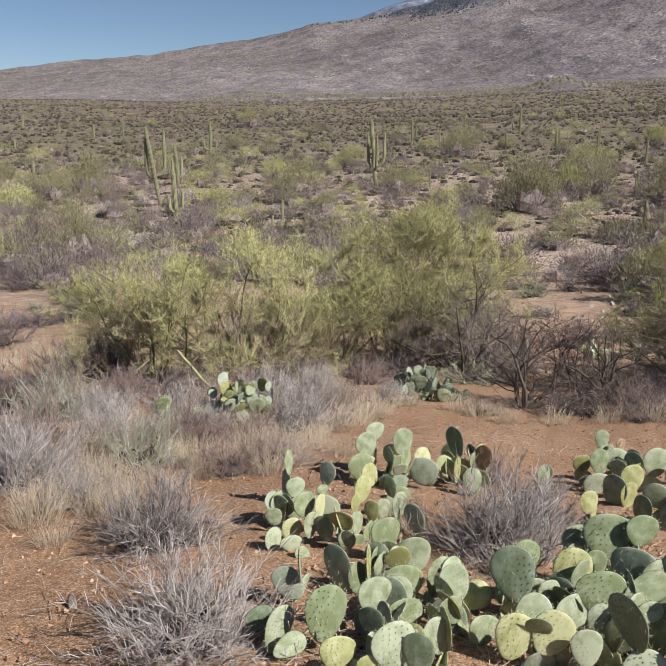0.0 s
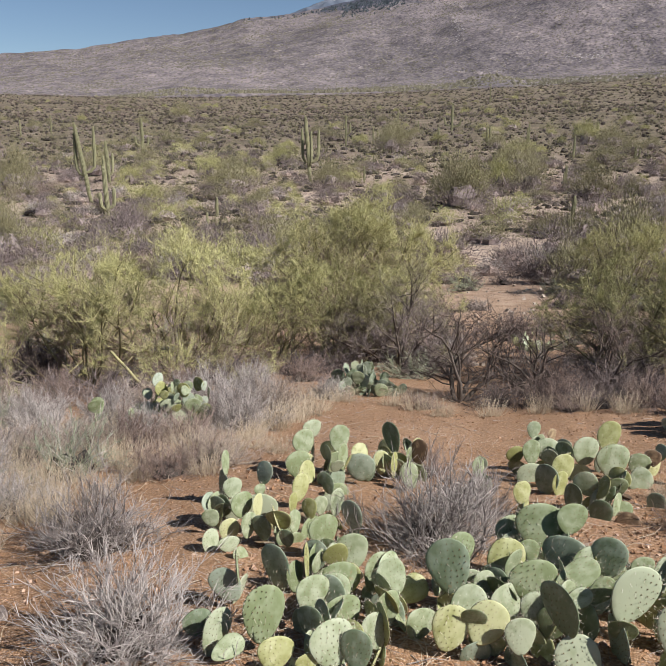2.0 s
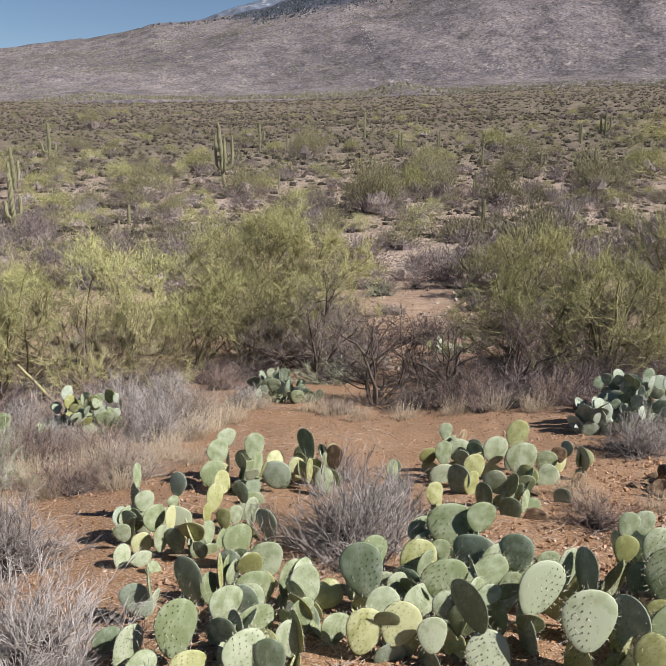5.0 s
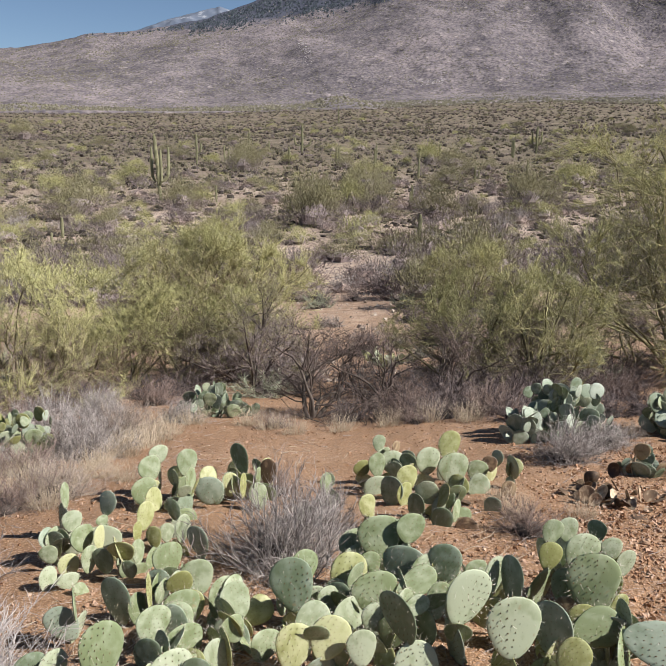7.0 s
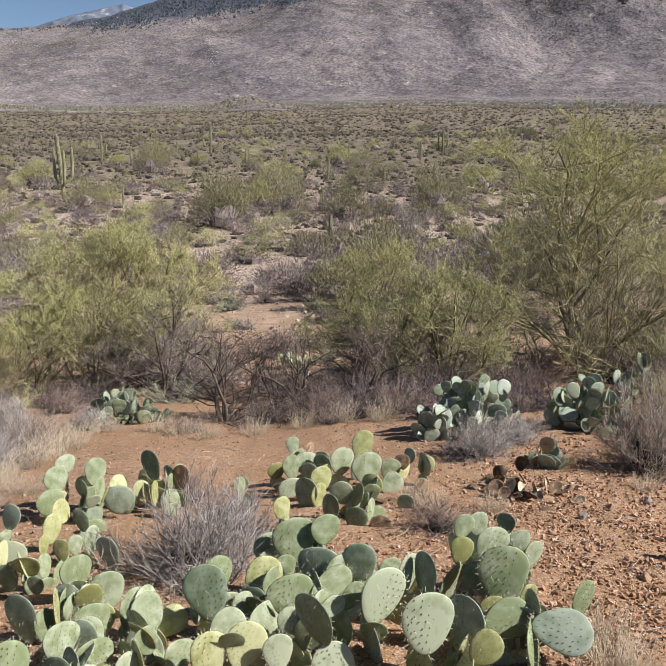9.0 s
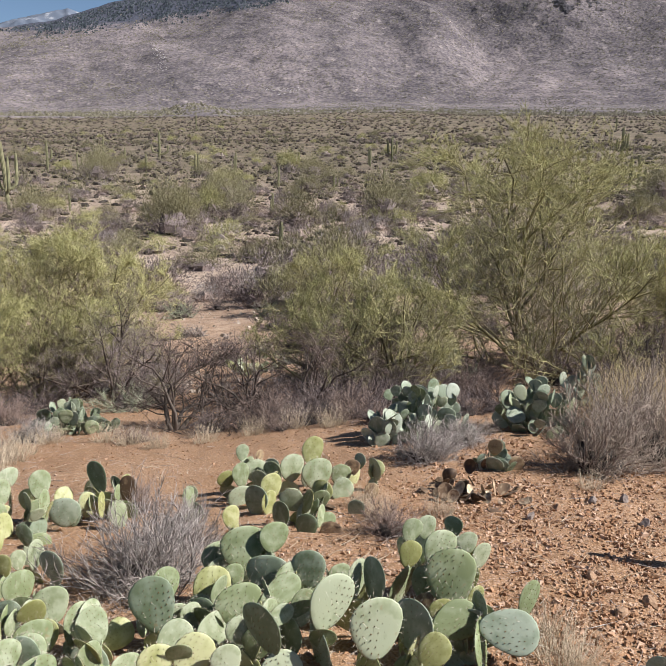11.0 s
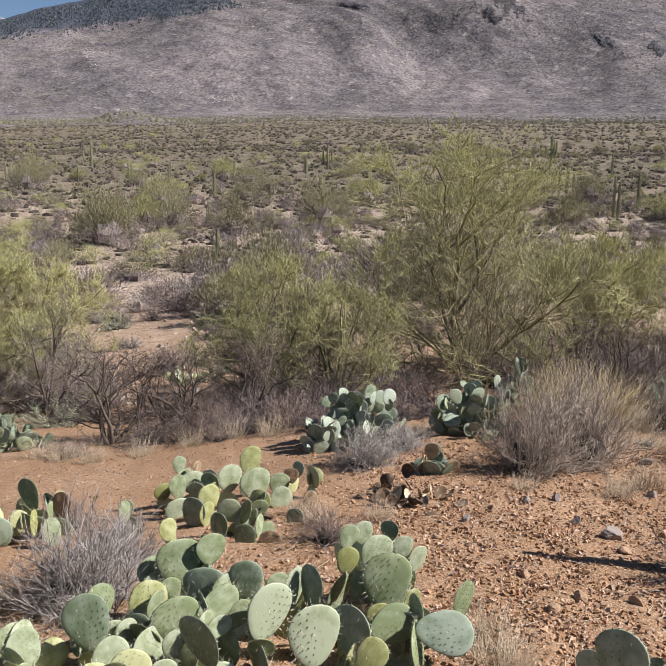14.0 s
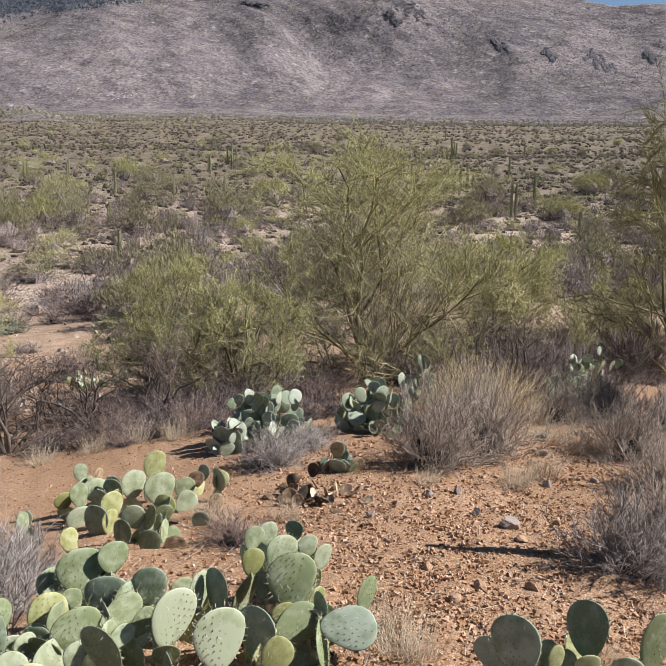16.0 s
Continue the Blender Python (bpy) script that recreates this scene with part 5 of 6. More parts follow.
BUSHES = [(bush_mesh(160 + k, 1.0, 1.9, crown, inner), label, share) for k, (crown, inner, label, share) in enumerate([
    (TWIG_OLIVE, TWIG_PURPLE, "rounded olive creosote bush on the plain", .18), (TWIG_OLIVE, TWIG_THICKET, "rounded olive creosote bush on the plain", .14),
    (TWIG_GREEN, TWIG_PURPLE, "rounded yellow-green bush on the plain", .12), (TWIG_PURPLE, TWIG_THICKET, "rounded leafless purplish bush on the plain", .2),
    (TWIG_PURPLE, TWIG_BROWN, "rounded leafless purplish bush on the plain", .16), (TWIG_BROWN, TWIG_THICKET, "dry brown bush on the plain", .1), (TWIG_GREY, TWIG_BROWN, "dry grey bush on the plain", .1)])]
rng = np.random.default_rng(171)
odds, made = np.cumsum([b[2] for b in BUSHES]), 0
while made < 1000:
    az, r = rng.uniform(-28, 66), 33 + 115 * rng.uniform(0, 1) ** 1.25
    if rng.uniform() > cover(az, r) * 1.1:
        continue
    me, label, _ = BUSHES[int(np.searchsorted(odds, rng.uniform(0, .999)))]
    kind = "creosote_bush" if "creosote" in label else "palo_verde_bush" if "green" in label else "leafless_bush" if "leafless" in label else "dry_bush"
    ob = new(kind, me)
    size = rng.uniform(.8, 1.85) * (.8 if "dry" in label else 1)
    ob.matrix_basis = Matrix.Translation(spot(az, r, -.02)) @ pose(0, 0, 0, 0, 0, rng.uniform(0, 360))
    ob.scale = (size, size * rng.uniform(.8, 1.2), size * rng.uniform(.75, 1.15))
    tagged(ob, label, "bush", kind.replace("_", " ") + "es on the plain")
    made += 1

for k in range(190):
    az, r, size = rng.uniform(-28, 66), 150 + 600 * rng.uniform(0, 1) ** 1.2, rng.uniform(1.6, 3.6)
    ob = new("palo_verde_bush", BUSHES[(0, 2, 1)[k % 3]][0])
    ob.matrix_basis = Matrix.Translation(spot(az, r, -.05)) @ pose(0, 0, 0, 0, 0, rng.uniform(0, 360))
    ob.scale = (size, size * rng.uniform(.8, 1.3), size * rng.uniform(.7, .95))
    tagged(ob, "rounded olive palo verde bush far out on the plain", "bush", "palo verde bushes on the plain")

scrub("low_weeds", "small dry weeds and grass between the shrubs", 140, 3200, 10.5, 60, VIEW, 10, (.08, .3), (.2, .6), TWIG_TAN, .00022, solid=False)
scrub("small_grey_weeds", "small grey weeds between the shrubs", 141, 2400, 12, 80, VIEW, 12, (.12, .45), (.3, .9), TWIG_PURPLE, .00022, solid=False)

# ---- grass ----
STRAWS = [tuft_mesh(50 + k, .36, .3, 150, STRAW) for k in range(3)]
GOLDS = [tuft_mesh(55, .6, .5, 320, GOLD)]


def tuft(me, label, az, r, turn, size, group):
    ob = new("grass_tuft", me)
    ob.matrix_basis = Matrix.Translation(spot(az, r)) @ pose(0, 0, 0, 0, 0, turn)
    ob.scale = (size,) * 3
    return tagged(ob, label, "grass", group)


NEAR_GRASS = [(-18.0, 4.9, .7), (-22.3, 5.2, .8), (-15.6, 5.3, .7), (-10.5, 6.0, .7), (-12.3, 6.6, .8), (-7.0, 7.9, .9),
    (-10.8, 8.3, .9), (-1.5, 6.9, .8), (-18.5, 8.0, 1.0), (5.5, 9.6, .9), (13.0, 8.6, .8), (16.5, 8.7, .8),
    (20, 8.9, .8), (23, 9.0, .9), (26, 8.8, .9), (-18.5, 5.5, .8), (-16.8, 5.6, .9), (-21, 4.4, .6),
    (-6, 6.6, .8), (-8.5, 6.2, .8), (-3.2, 6.4, .8), (1.8, 8.0, 1.1), (2.8, 8.4, 1.2), (3.6, 8.9, 1.0)]
FAR_GRASS = [(0.4, 7.6, .9), (9.3, 9.4, .9), (11.0, 9.0, .8), (45.5, 3.35, .7), (44.2, 3.55, .6), (47.0, 3.3, .5),
    (59.5, 3.6, .5), (62.5, 5.6, 1.2), (61, 6.2, 1.1), (35, 5.2, .5), (30.5, 5.0, .6), (29.2, 5.3, .6),
    (-20.5, 18, 1.6), (-19, 17, 1.7), (-21.5, 19.5, 1.8), (-23, 17.5, 1.6), (52, 9.2, 1.2), (55, 8.2, 1.0)]
for k, (az, r, s) in enumerate(NEAR_GRASS + FAR_GRASS):
    tuft(STRAWS[k % 3], "tuft of bleached dry grass", az, r, 53 * k, s, "dry grass tufts")
rng = np.random.default_rng(58)
for k in range(46):
    az, r = (rng.uniform(-24, 1), rng.uniform(4.3, 8.4)) if k % 4 else (rng.uniform(44, 64), rng.uniform(6.2, 9.5))
    if r > 4.9 or az < -15:
        tuft(STRAWS[k % 3], "tuft of bleached dry grass", az, r, 53 * k, rng.uniform(.45, .95), "dry grass tufts")
for k, (az, r, s) in enumerate([(47.0, 8.5, 1.3), (48.4, 8.7, 1.45), (47.6, 9.0, 1.5), (49.6, 9.2, 1.3)]):
    tuft(GOLDS[0], "tall tuft of golden dry grass behind a shrub", az, r, 71 * k, s, "golden grass tufts")

# ---- prickly pears ----
SPREAD_PADS = [
    (-0.22, 4.34, -0.39, 0.133, 0.111, -4, 0, 2, 0),
    (-0.16, 4.19, -0.44, 0.159, 0.144, -5, 1, 11, 0),
    (-0.07, 4.19, -0.44, 0.145, 0.106, -3, 3, 40, 1),
    (-0.06, 4.45, -0.43, 0.076, 0.071, -5, 0, 0, 0),
    (-0.32, 4.16, -0.47, 0.115, 0.094, 1, -18, -17, 0),
    (-0.22, 3.97, -0.47, 0.140, 0.110, -5, 0, 2, 1),
    (-0.31, 3.88, -0.50, 0.160, 0.109, -6, -1, 26, 0),
    (-0.22, 3.83, -0.45, 0.089, 0.116, -5, 5, 0, 0),
    (-0.13, 3.93, -0.43, 0.152, 0.095, -2, 11, 16, 0),
    (-0.03, 3.92, -0.44, 0.151, 0.104, 0, -15, -23, 2),
    (-0.12, 3.76, -0.47, 0.111, 0.075, -18, -34, 24, 0),
]
SPREAD2_PADS = [
    (0.09, 3.79, -0.41, 0.101, 0.079, 0, -11, -26, 2),
    (0.13, 3.93, -0.41, 0.138, 0.082, -5, 1, 18, 0),
    (0.04, 3.97, -0.46, 0.112, 0.090, -2, 6, 27, 0),
    (0.22, 4.07, -0.40, 0.127, 0.086, -3, -3, -42, 1),
    (0.17, 4.55, -0.53, 0.185, 0.124, -2, 10, 13, 1),
    (0.30, 4.39, -0.54, 0.122, 0.085, -5, 0, -3, 0),
    (0.37, 4.55, -0.49, 0.154, 0.084, 1, -16, -28, 2),
    (0.37, 4.18, -0.45, 0.173, 0.093, -2, 9, 10, 0),
    (0.27, 3.69, -0.37, 0.183, 0.158, -5, 4, -1, 0),
    (0.47, 3.92, -0.41, 0.192, 0.117, 4, -16, -40, 2),
    (0.13, 4.30, -0.48, 0.133, 0.072, -2, 6, 26, 1),
]
FRONT_PADS = [
    (0.05, 3.30, -0.36, 0.242, 0.141, 2, -12, -39, 2),
    (0.17, 3.30, -0.33, 0.206, 0.089, -3, 4, 57, 1),
    (0.11, 3.28, -0.36, 0.159, 0.084, -5, 3, 6, 0),
    (0.30, 3.42, -0.32, 0.125, 0.079, -5, 0, 15, 0),
    (0.41, 3.47, -0.36, 0.189, 0.156, -3, -11, -15, 0),
    (-0.15, 3.16, -0.31, 0.183, 0.126, -4, -32, 0, 2),
    (-0.04, 2.74, -0.24, 0.244, 0.167, -6, 9, 0, 0),
    (0.15, 2.88, -0.20, 0.162, 0.157, -3, 19, 6, 0),
    (0.29, 3.00, -0.21, 0.158, 0.153, -6, -1, -4, 0),
    (0.28, 2.73, -0.20, 0.160, 0.162, -6, -1, -4, 0),
    (0.16, 2.59, -0.12, 0.137, 0.101, 0, -12, -37, 2),
]
FRONT2_PADS = [
    (0.22, 2.43, -0.13, 0.187, 0.165, -7, 0, 0, 0),
    (0.01, 2.42, -0.12, 0.128, 0.130, -7, 4, -3, 1),
    (-0.27, 2.88, -0.28, 0.120, 0.122, -9, -26, 12, 2),
    (-0.25, 2.75, -0.29, 0.203, 0.113, -3, 25, 9, 0),
    (-0.23, 2.67, -0.24, 0.144, 0.086, -66, 52, -66, 0),
    (0.30, 2.41, -0.13, 0.158, 0.111, -6, -3, -25, 2),
    (0.14, 2.53, -0.16, 0.112, 0.062, -6, 2, 27, 0),
    (0.13, 2.41, -0.12, 0.069, 0.090, -7, 0, -2, 1),
    (0.41, 2.63, -0.21, 0.158, 0.103, -8, -10, -1, 0),
    (0.45, 3.15, -0.30, 0.200, 0.144, 0, 13, 15, 0),
    (0.55, 3.03, -0.23, 0.179, 0.135, -6, -21, -7, 0),
]
MIDDLE_PADS = [
    (0.57, 3.12, -0.32, 0.149, 0.119, -35, 44, -49, 1),
    (0.52, 2.96, -0.39, 0.212, 0.142, -3, -17, -19, 2),
    (0.79, 3.02, -0.24, 0.265, 0.181, -4, -11, -18, 2),
    (0.58, 2.83, -0.32, 0.146, 0.156, 0, 30, 2, 0),
    (0.68, 2.69, -0.28, 0.198, 0.155, -7, 10, -16, 1),
    (0.75, 2.89, -0.27, 0.180, 0.138, -33, 42, -51, 0),
    (0.79, 2.68, -0.24, 0.188, 0.155, -18, 33, -35, 1),
    (1.15, 3.41, -0.25, 0.169, 0.152, -5, 5, -11, 0),
    (1.26, 3.33, -0.21, 0.226, 0.218, -5, 0, -20, 0),
    (1.39, 3.30, -0.13, 0.157, 0.157, -4, 12, -18, 0),
    (1.37, 3.35, -0.19, 0.168, 0.122, -4, 5, -4, 0),
]
MIDDLE2_PADS = [
    (1.03, 3.14, -0.28, 0.225, 0.175, -6, 9, -18, 1),
    (0.96, 3.06, -0.28, 0.129, 0.099, -10, -21, -3, 0),
    (1.03, 2.94, -0.32, 0.170, 0.156, -10, -21, -4, 0),
    (1.13, 2.96, -0.26, 0.199, 0.207, -6, -4, -18, 0),
    (1.29, 3.08, -0.20, 0.181, 0.197, -5, -1, -32, 2),
    (1.21, 2.95, -0.17, 0.208, 0.117, -52, 53, -74, 0),
    (1.15, 2.61, -0.19, 0.247, 0.151, 8, -22, -57, 2),
    (1.05, 2.76, -0.23, 0.148, 0.137, -6, 13, -18, 0),
    (1.16, 2.74, -0.14, 0.136, 0.074, -52, 51, -74, 0),
    (0.96, 2.62, -0.26, 0.160, 0.119, -6, -4, -17, 0),
    (1.15, 3.18, -0.23, 0.147, 0.109, -6, 8, -24, 0),
]
BACK_PADS = [
    (0.69, 5.22, -0.72, 0.193, 0.129, -2, -7, -24, 2),
    (0.79, 5.34, -0.71, 0.175, 0.105, -4, -1, 2, 0),
    (0.91, 5.38, -0.58, 0.249, 0.135, 4, -13, -45, 2),
    (0.87, 5.20, -0.69, 0.193, 0.100, -1, 5, 34, 1),
    (1.00, 5.32, -0.64, 0.131, 0.088, -1, 4, 33, 0),
    (1.06, 5.32, -0.65, 0.196, 0.121, -6, 4, -34, 3),
    (0.98, 5.04, -0.71, 0.210, 0.129, -5, -11, -5, 0),
    (1.42, 4.97, -0.62, 0.168, 0.091, -4, 1, -6, 0),
    (1.21, 4.71, -0.71, 0.162, 0.114, -5, -3, -12, 0),
    (1.39, 4.81, -0.67, 0.124, 0.078, -4, -3, -14, 0),
    (1.57, 4.40, -0.56, 0.192, 0.101, -9, -16, 0, 1),
]
BACK2_PADS = [
    (0.32, 5.59, -0.52, 0.140, 0.144, -4, 0, -2, 0),
    (0.50, 5.43, -0.58, 0.213, 0.151, -4, 3, -1, 0),
    (0.26, 5.44, -0.59, 0.196, 0.172, -4, -9, 1, 0),
    (0.21, 5.27, -0.70, 0.210, 0.185, -5, -4, 5, 0),
    (0.24, 5.11, -0.79, 0.287, 0.144, -3, 5, 15, 1),
    (0.41, 5.10, -0.75, 0.175, 0.145, 0, -11, -30, 2),
    (0.63, 5.12, -0.67, 0.206, 0.198, -3, -6, -14, 2),
    (0.51, 5.26, -0.70, 0.258, 0.128, -1, 5, 33, 0),
    (0.80, 5.33, -0.72, 0.182, 0.125, -4, -1, -7, 1),
    (-0.28, 4.73, -0.42, 0.174, 0.070, -3, 2, 32, 0),
    (0.42, 4.83, -0.76, 0.214, 0.172, -5, 7, -9, 0),
]
TIP_PADS = [
    (1.96, 5.46, -0.53, 0.137, 0.100, -4, 2, -18, 0),
    (2.08, 5.41, -0.54, 0.104, 0.073, -2, 4, 10, 3),
    (2.00, 5.27, -0.63, 0.175, 0.175, -4, 2, -19, 0),
    (1.87, 5.19, -0.62, 0.190, 0.131, -4, -2, -16, 0),
    (2.16, 5.35, -0.64, 0.143, 0.121, -4, 0, -50, 2),
    (2.24, 5.19, -0.64, 0.221, 0.196, -4, 11, -20, 0),
    (2.49, 5.38, -0.62, 0.245, 0.172, -3, 11, -22, 1),
    (2.43, 5.09, -0.70, 0.256, 0.236, -4, 1, -23, 0),
    (2.62, 5.13, -0.71, 0.176, 0.157, -5, 10, -29, 0),
    (2.02, 4.98, -0.66, 0.203, 0.165, -4, 2, -10, 1),
    (1.95, 4.84, -0.71, 0.190, 0.129, -3, 3, 0, 1),
]
TIP2_PADS = [
    (1.86, 4.88, -0.71, 0.225, 0.173, -5, 0, -49, 2),
    (2.47, 4.91, -0.69, 0.180, 0.151, -23, 46, -52, 0),
    (2.77, 5.21, -0.68, 0.134, 0.120, -4, 0, -26, 3),
    (1.99, 4.29, -0.65, 0.185, 0.137, -7, 3, -45, 2),
    (1.89, 4.48, -0.63, 0.188, 0.127, -5, -1, -56, 2),
    (2.00, 4.45, -0.58, 0.144, 0.113, -25, 46, -52, 0),
    (2.06, 4.23, -0.68, 0.194, 0.146, -18, 37, -46, 3),
    (2.45, 4.49, -0.69, 0.161, 0.116, -4, 0, -46, 2),
    (2.70, 4.79, -0.71, 0.148, 0.107, -3, 15, -23, 3),
    (2.06, 4.39, -0.62, 0.192, 0.104, -53, 60, -80, 0),
    (1.54, 4.37, -0.51, 0.152, 0.119, -6, -5, -3, 1),
]
RIGHT_PADS = [
    (1.45, 2.97, -0.16, 0.186, 0.149, -5, -2, -31, 2),
    (1.37, 2.68, -0.18, 0.257, 0.213, -2, 26, -17, 0),
    (1.59, 2.82, -0.17, 0.195, 0.116, 0, 16, -3, 0),
    (1.67, 2.76, -0.17, 0.220, 0.123, -2, -5, -71, 2),
    (1.51, 2.44, -0.20, 0.262, 0.215, -6, 1, -23, 0),
    (1.69, 2.43, -0.23, 0.252, 0.161, -2, -9, -56, 2),
    (1.91, 2.55, -0.12, 0.256, 0.213, -6, 6, -37, 0),
    (1.98, 2.79, -0.08, 0.188, 0.171, -1, 24, -23, 0),
    (1.97, 3.00, -0.05, 0.124, 0.104, -2, 19, -23, 0),
    (2.08, 3.01, -0.06, 0.123, 0.105, -5, 0, -31, 0),
    (2.16, 2.90, -0.01, 0.103, 0.089, -4, -2, -63, 2),
]
RIGHT2_PADS = [
    (2.17, 2.79, -0.05, 0.109, 0.099, -5, 0, -34, 0),
    (1.92, 2.91, -0.13, 0.138, 0.109, -5, 9, -30, 1),
    (1.77, 2.45, -0.13, 0.208, 0.156, -68, 61, -103, 0),
    (1.91, 2.33, -0.08, 0.242, 0.169, -100, 52, -140, 2),
    (2.13, 2.33, -0.12, 0.183, 0.105, 0, 18, -17, 0),
    (1.81, 2.59, -0.17, 0.110, 0.095, -9, 17, -42, 3),
    (1.88, 2.54, -0.19, 0.112, 0.111, -6, 0, -32, 1),
    (2.03, 2.53, -0.19, 0.144, 0.083, -3, 10, -19, 1),
    (1.62, 2.28, -0.16, 0.150, 0.121, -21, 34, -59, 1),
    (1.28, 2.78, -0.15, 0.142, 0.096, -6, 46, -26, 0),
    (1.62, 3.01, -0.20, 0.107, 0.109, -5, 1, -25, 0),
]
EDGE_PADS = [
    (2.34, 1.73, -0.13, 0.163, 0.112, 2, -28, -64, 2),
    (2.32, 1.60, -0.06, 0.242, 0.171, -4, -18, -55, 2),
    (2.45, 1.61, -0.09, 0.120, 0.087, -6, 5, -46, 0),
    (2.42, 1.55, -0.06, 0.111, 0.066, -4, 10, -39, 1),
    (2.59, 1.52, -0.05, 0.238, 0.149, -5, -5, -63, 2),
    (2.59, 1.28, 0.02, 0.238, 0.129, -3, 13, -46, 0),
    (2.50, 1.45, -0.05, 0.087, 0.095, -6, -4, -53, 1),
    (2.50, 1.54, -0.09, 0.102, 0.067, -4, -6, -72, 2),
    (2.46, 1.28, -0.01, 0.143, 0.118, -6, 3, -61, 0),
]
placed_clump(SPREAD_PADS + SPREAD2_PADS, "low spreading prickly pear with spiny pale green pads", fill=20)
placed_clump(FRONT_PADS + FRONT2_PADS, "large prickly pear with round grey-green spiny pads")
placed_clump(MIDDLE_PADS + MIDDLE2_PADS, "prickly pear with blue-green and yellowed pads", fill=60, fill_high=.18)
placed_clump(BACK_PADS + BACK2_PADS, "upright prickly pear growing through a grey shrub", fill=40)
placed_clump(TIP_PADS + TIP2_PADS, "prickly pear with yellow-green pads and dried lower pads", fill=46, fill_high=.13)
placed_clump(RIGHT_PADS + RIGHT2_PADS, "prickly pear with large pale green pads on gravel", fill=60, fill_high=.18)
placed_clump(EDGE_PADS, "prickly pear with dark shaded pads on gravel")
heaped_clump(1, -7.3, 8.05, .92, .60, 110, .145, "dense prickly pear with pale pads among dry grass", (5, 0, 0, 1))
heaped_clump(2, 6.9, 10.5, 1.1, .55, 90, .17, "dark blue-green prickly pear below a palo verde", (2, 2, 0))
heaped_clump(3, 32.8, 7.85, 1.05, .66, 150, .15, "prickly pear with pale pads behind a grey shrub", (5, 5, 0, 2))
heaped_clump(4, 40.9, 8.2, .85, .60, 100, .17, "prickly pear with large pads in the shade of a tree", (5, 0, 2))
heaped_clump(5, 43.6, 10.6, .75, .72, 45, .2, "prickly pear with pale pads under bare branches", (5, 5, 0))
heaped_clump(9, 38.2, 6.6, .52, .26, 20, .15, "dull olive and brown prickly pear pads beside dried pads", (2, 2, 3))
heaped_clump(10, 30.2, 7.5, .4, .42, 18, .16, "small pale prickly pear at the edge of a thicket", (5, 5, 2))
grown_clump(6, -12.2, 7.9, .4, .3, 5, .15, "few pale prickly pear pads in grey brush", (0,))
heaped_clump(7, 19.5, 17.5, 1.3, .65, 34, .2, "pale prickly pear among bare brush", (0, 0, 1))
heaped_clump(8, 55.2, 14.4, 1.3, .95, 48, .21, "pale prickly pear on a bank", (5, 5, 0))

# ---- dried pads, stones ----
rng = np.random.default_rng(5)
HUSK = pad_mat("pad_husk", (.58, .48, .34), (.42, .32, .21), (.20, .13, .08))
DRY_PADS = [pad_mesh(90 + k, (HUSK, PADS[4], PADS[3])[k % 3], .07, .9) for k in range(6)]
for k in range(44):
    az, r = 36.8 + rng.normal(0, 1.7), 5.75 + rng.normal(0, .2)
    ob = new("dried_cactus_pad", DRY_PADS[k % 6])
    s = rng.uniform(.07, .14)
    ob.matrix_basis = Matrix.Translation(spot(az, r, .01)) @ pose(0, 0, 0, rng.choice([75, 60, 30, 15, 95]), rng.uniform(-35, 35), rng.uniform(0, 360)) @ Matrix.Diagonal((s * .8, s * .6, s, 1))
    tagged(ob, "curled dried tan cactus pad lying on gravel", "dead pad", "fallen dried pads")


def stone_mesh(seed, rounds, mat):
    rng = np.random.default_rng(seed)
    bm = bmesh.new()
    bmesh.ops.create_icosphere(bm, subdivisions=rounds, radius=1)
    cuts = [(Vector(unit(rng.normal(0, 1, 3))), rng.uniform(.55, .85)) for _ in range(9)]
    for v in bm.verts:
        for n, c in cuts:
            over = v.co.dot(n) - c
            if over > 0:
                v.co -= n * over
        v.co *= rng.uniform(.95, 1.05)
    me = bpy.data.meshes.new("stone")
    bm.to_mesh(me)
    bm.free()
    me.materials.append(mat)
    return me


STONES = [stone_mesh(k, 3, ROCK) for k in range(3)] + [stone_mesh(9 + k, 3, ROCK_TAN) for k in range(3)]
for k, (az, r, s, flat, m) in enumerate([(51.7, 5.35, .085, .9, 0), (52.8, 5.1, .06, .5, 3), (53.8, 6.6, .055, .8, 1), (53.0, 7.6, .09, .4, 2), (49.2, 5.6, .05, .7, 1), (45.5, 5.9, .045, .7, 2), (47.6, 6.1, .05, .8, 0),
                                         (-20.2, 3.5, .06, .4, 1), (55, 5.6, .04, .7, 3), (43.2, 5.6, .04, .7, 4), (41.5, 5.3, .045, .6, 1), (46.4, 4.4, .04, .7, 5), (50.5, 4.2, .05, .7, 4), (54.2, 4.3, .05, .6, 3), (39.5, 4.9, .035, .7, 5),
                                         (48.7, 4.0, .045, .8, 5), (-17, 4.2, .035, .6, 4), (-18.5, 3.2, .03, .6, 3), (8.5, 6.4, .03, .6, 4), (57, 6.9, .06, .6, 2)]):
    ob = new("rock", STONES[m])
    ob.matrix_basis = Matrix.Translation(spot(az, r, s * flat * .3)) @ pose(0, 0, 0, 8 * k, 11 * k, 37 * k)
    ob.scale = (s, s * .8, s * flat)
    tagged(ob, "angular grey rock on gravel" if m < 3 else "rough tan rock on gravel", "rock", "loose rocks")


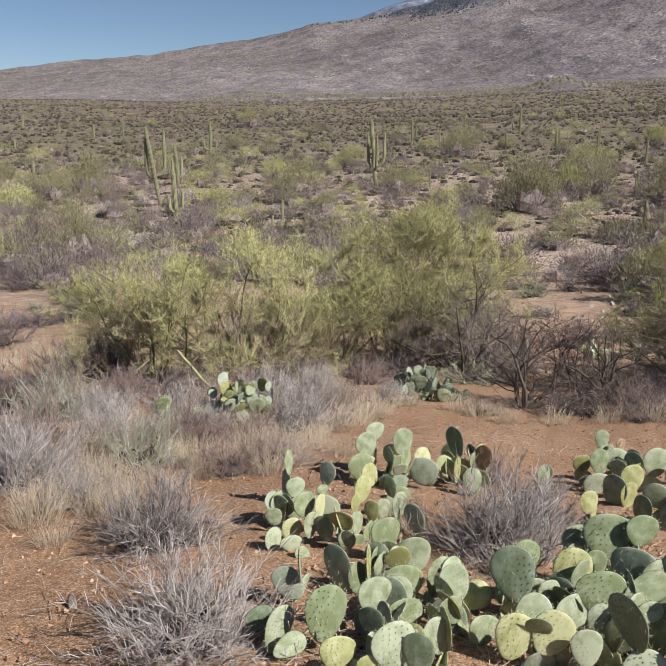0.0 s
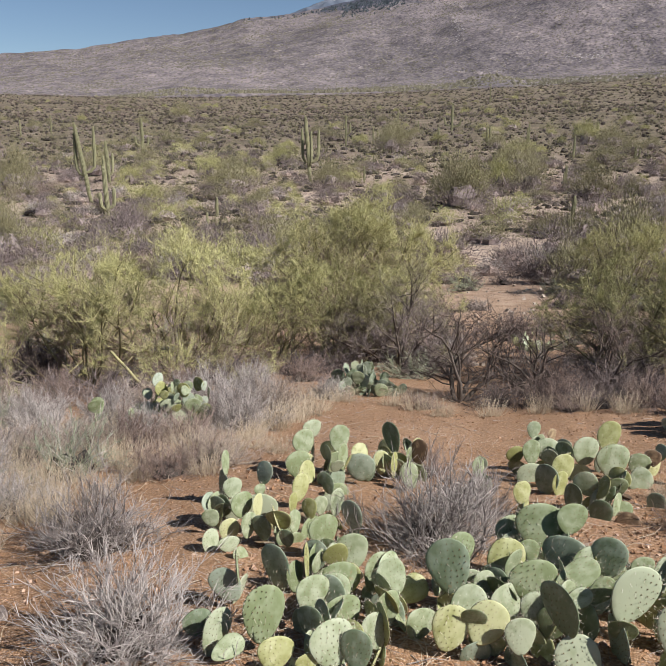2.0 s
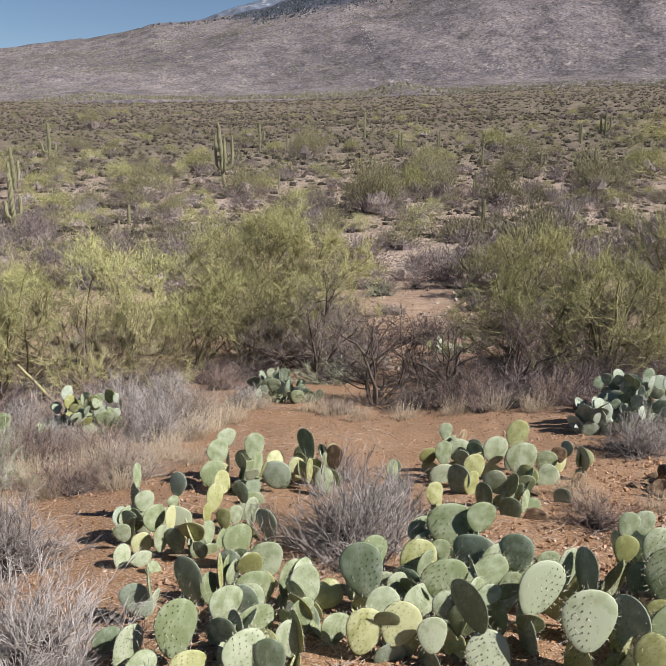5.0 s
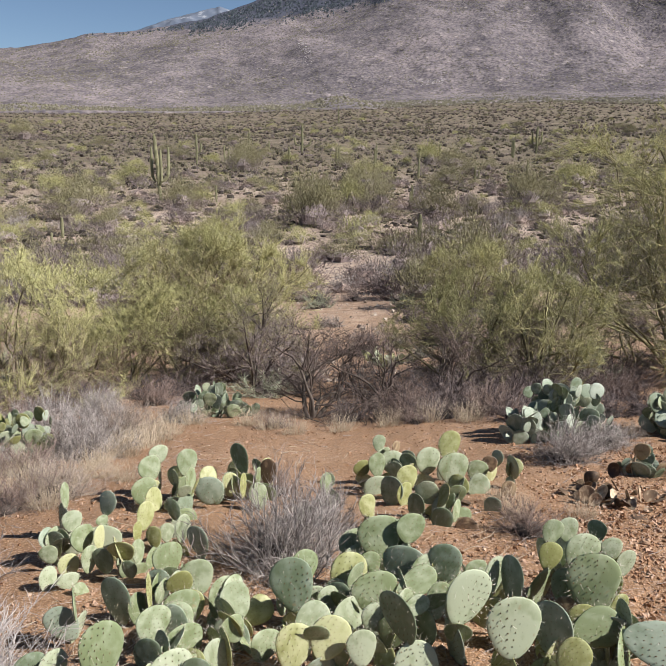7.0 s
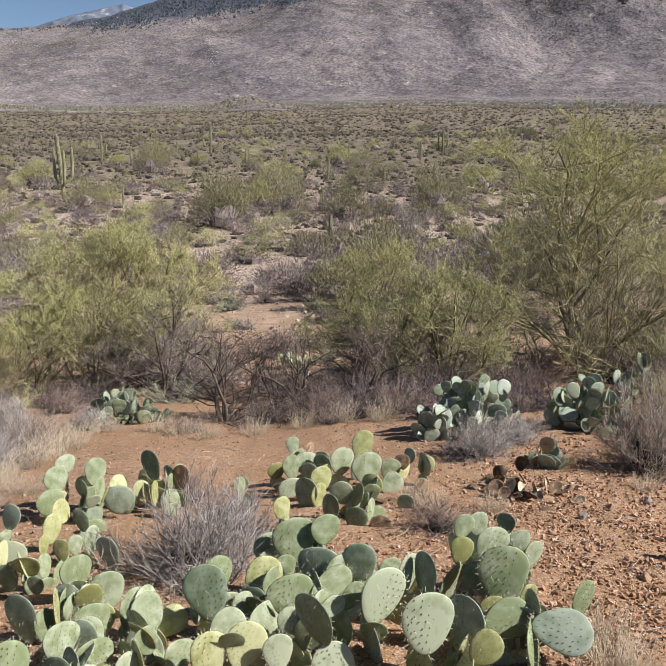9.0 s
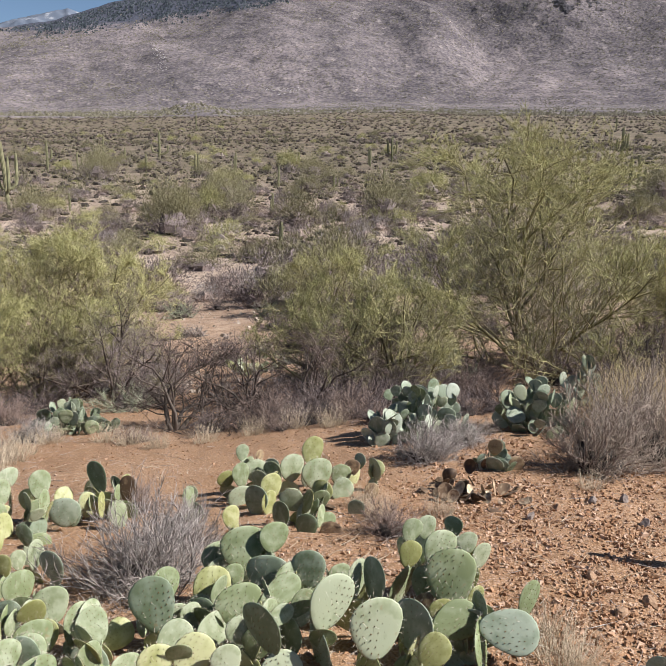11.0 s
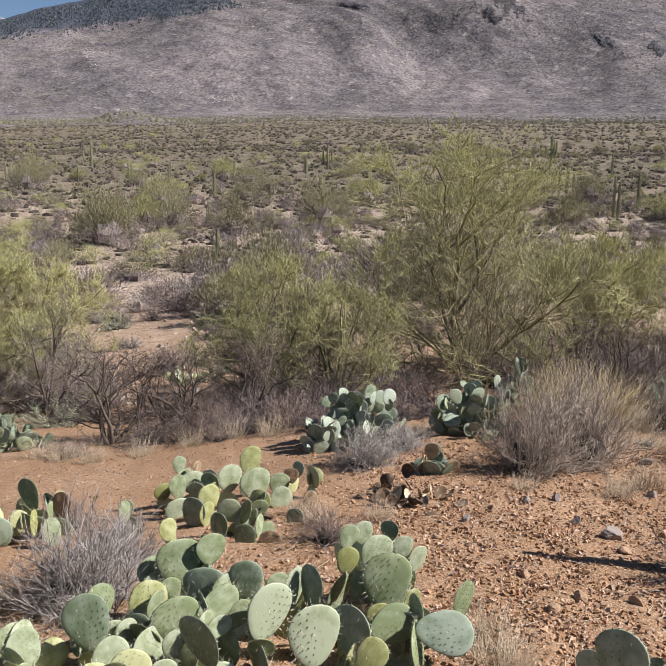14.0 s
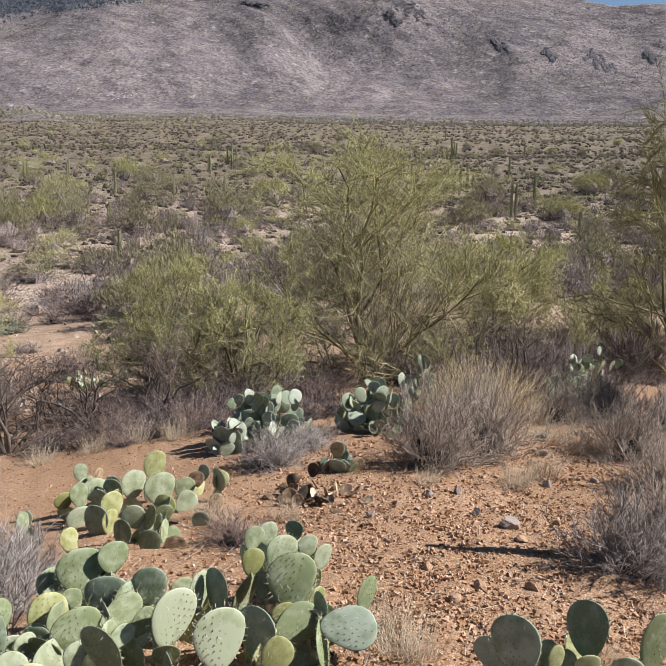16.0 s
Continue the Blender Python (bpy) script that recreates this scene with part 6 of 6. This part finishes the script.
def pebbles(seed, count, sides=(-27, 66), spread=9.0, small=.0035, span=.013, name="gravel", label="loose orange and grey gravel chips", start=1.9, mat=PEBBLE):
    """Loose gravel, thicker on the bank."""
    rng = np.random.default_rng(seed)
    az, r = rng.uniform(*sides, count), start + spread * rng.uniform(0, 1, count) ** 1.5
    keep = rng.uniform(0, 1, count) < (.4 + .6 * smooth(16, 40, az) * (1 - smooth(70, 120, az))) * smooth(0, .18, (az - sides[0]) / (sides[1] - sides[0])) * (1 - smooth(.9, 1, (az - sides[0]) / (sides[1] - sides[0])))
    az, r = np.radians(az[keep]), r[keep]
    n = len(az)
    x, y = r * np.sin(az), r * np.cos(az)
    s = small + span * rng.uniform(0, 1, n) ** 3 + rng.uniform(.004, .012, n) * (rng.uniform(0, 1, n) < .012)
    # three-sided chips, narrower at the top
    tri = np.array([[math.cos(k * 2.094), math.sin(k * 2.094)] for k in range(3)])
    chip = np.concatenate([np.column_stack([tri, np.full(3, -.6)]), np.column_stack([tri * .68, np.full(3, .6)])])
    v = chip[None] * rng.uniform(.6, 1.25, (n, 6, 1)) + rng.normal(0, .17, (n, 6, 3))
    turn = rng.uniform(0, 6.28, n)
    c, q = np.cos(turn)[:, None], np.sin(turn)[:, None]
    v = np.stack([v[..., 0] * c - v[..., 1] * q, v[..., 0] * q + v[..., 1] * c, v[..., 2] * .8], -1) * s[:, None, None]
    tip = rng.normal(0, .6, n)
    c, q = np.cos(tip)[:, None], np.sin(tip)[:, None]
    v = np.stack([v[..., 0] * c - v[..., 2] * q, v[..., 1], v[..., 0] * q + v[..., 2] * c], -1)
    v += np.stack([x, y, hgt(x, y) + s * .25], 1)[:, None]
    f = np.array([[3, 4, 5, 5], [0, 1, 4, 3], [1, 2, 5, 4], [2, 0, 3, 5]])
    faces = (f[None] + np.arange(n)[:, None, None] * 6).reshape(-1, 4).tolist()
    faces = [q[:3] if q[2] == q[3] else q for q in faces]
    ob = new(name, mesh_of(name, v.reshape(-1, 3), faces, [mat]))
    return tagged(ob, label, "gravel", kind="stuff")


pebbles(3, 80000, (-38, 74))
pebbles(6, 9000, (2, 30), 70, .02, .11, "field_stones", "pale stones strewn between the shrubs", 15.0, PALE_STONE)
pebbles(5, 9000, (60, 330), name="gravel")
pebbles(4, 62000, (26, 84), 6.5, .0045, .017, "stone_litter", "broken orange stones strewn over the bank")


def litter(seed, count):
    """Bits of dry stem and straw lying about."""
    rng = np.random.default_rng(seed)
    az, r = np.radians(rng.uniform(-27, 66, count)), 2.0 + 11 * rng.uniform(0, 1, count) ** 1.3
    x, y = r * np.sin(az), r * np.cos(az)
    keep = rng.uniform(0, 1, count) < .45 + .9 * fbm(x * .7, y * .7, 3, 91)
    x, y = x[keep], y[keep]
    n = len(x)
    a = rng.uniform(0, 6.283, n)
    d = np.stack([np.cos(a), np.sin(a), rng.uniform(-.05, .3, n)], 1)
    p = np.stack([x, y, hgt(x, y) + .006], 1)
    me = twigs(p, d, rng.uniform(.04, .22, n), rng.uniform(.0012, .0026, n), rng.normal(0, .3, (n, 3)) * [1, 1, .3], "litter", [STRAW, TWIG_GREY], rng.integers(0, 2, n))
    return tagged(new("twig_litter", me), "broken straw and dry twigs lying on gravel", "litter", kind="stuff")


litter(8, 9000)


def bare_limb(az, r, length, rad, lean, turn):
    """A thick pale limb that sticks out at the foot of a palo verde."""
    rng = np.random.default_rng(3)
    a, t = radians(lean), radians(turn)
    pts = wander(rng, (0, 0, -.1), (math.sin(a) * math.cos(t), math.sin(a) * math.sin(t), math.cos(a)), length, 7, .05, .0)
    ob = new("bare_limb", tubes([(pts, rad * np.linspace(1, .7, 8))], 9, "bare_limb", [BARK_GREEN]))
    ob.matrix_basis = Matrix.Translation(spot(az, r))
    return tagged(ob, "thick pale green broken limb leaning out of the ground", "branch")


bare_limb(-8.6, 11.6, .95, .027, 42, 165)


def shade_stalk(az, r):
    """An unseen forked stalk, added past the edge of the bank; its shade falls over the gravel."""
    rng = np.random.default_rng(15)
    main = wander(rng, (0, 0, -.08), (.04, .02, 1), 1.52, 8, .05, 0)
    side = wander(rng, main[3], (.25, -.45, .8), .62, 5, .07, .05)
    ob = thing("unseen_shade_stalk", "unseen forked brown stalk added to cast shade on gravel", "dead cactus", m=Matrix.Translation(spot(az, r)))
    part("stem", tubes([(main, .068 * np.array([1.2, 1, .9, 1, .85, .95, .8, .7, .35]))], 8, "stem", [BARK_DARK]), ob)
    part("arm", tubes([(side, .036 * np.linspace(1, .6, 6))], 7, "arm", [BARK_DARK]), ob)
    return ob


shade_stalk(63.9, 5.35)
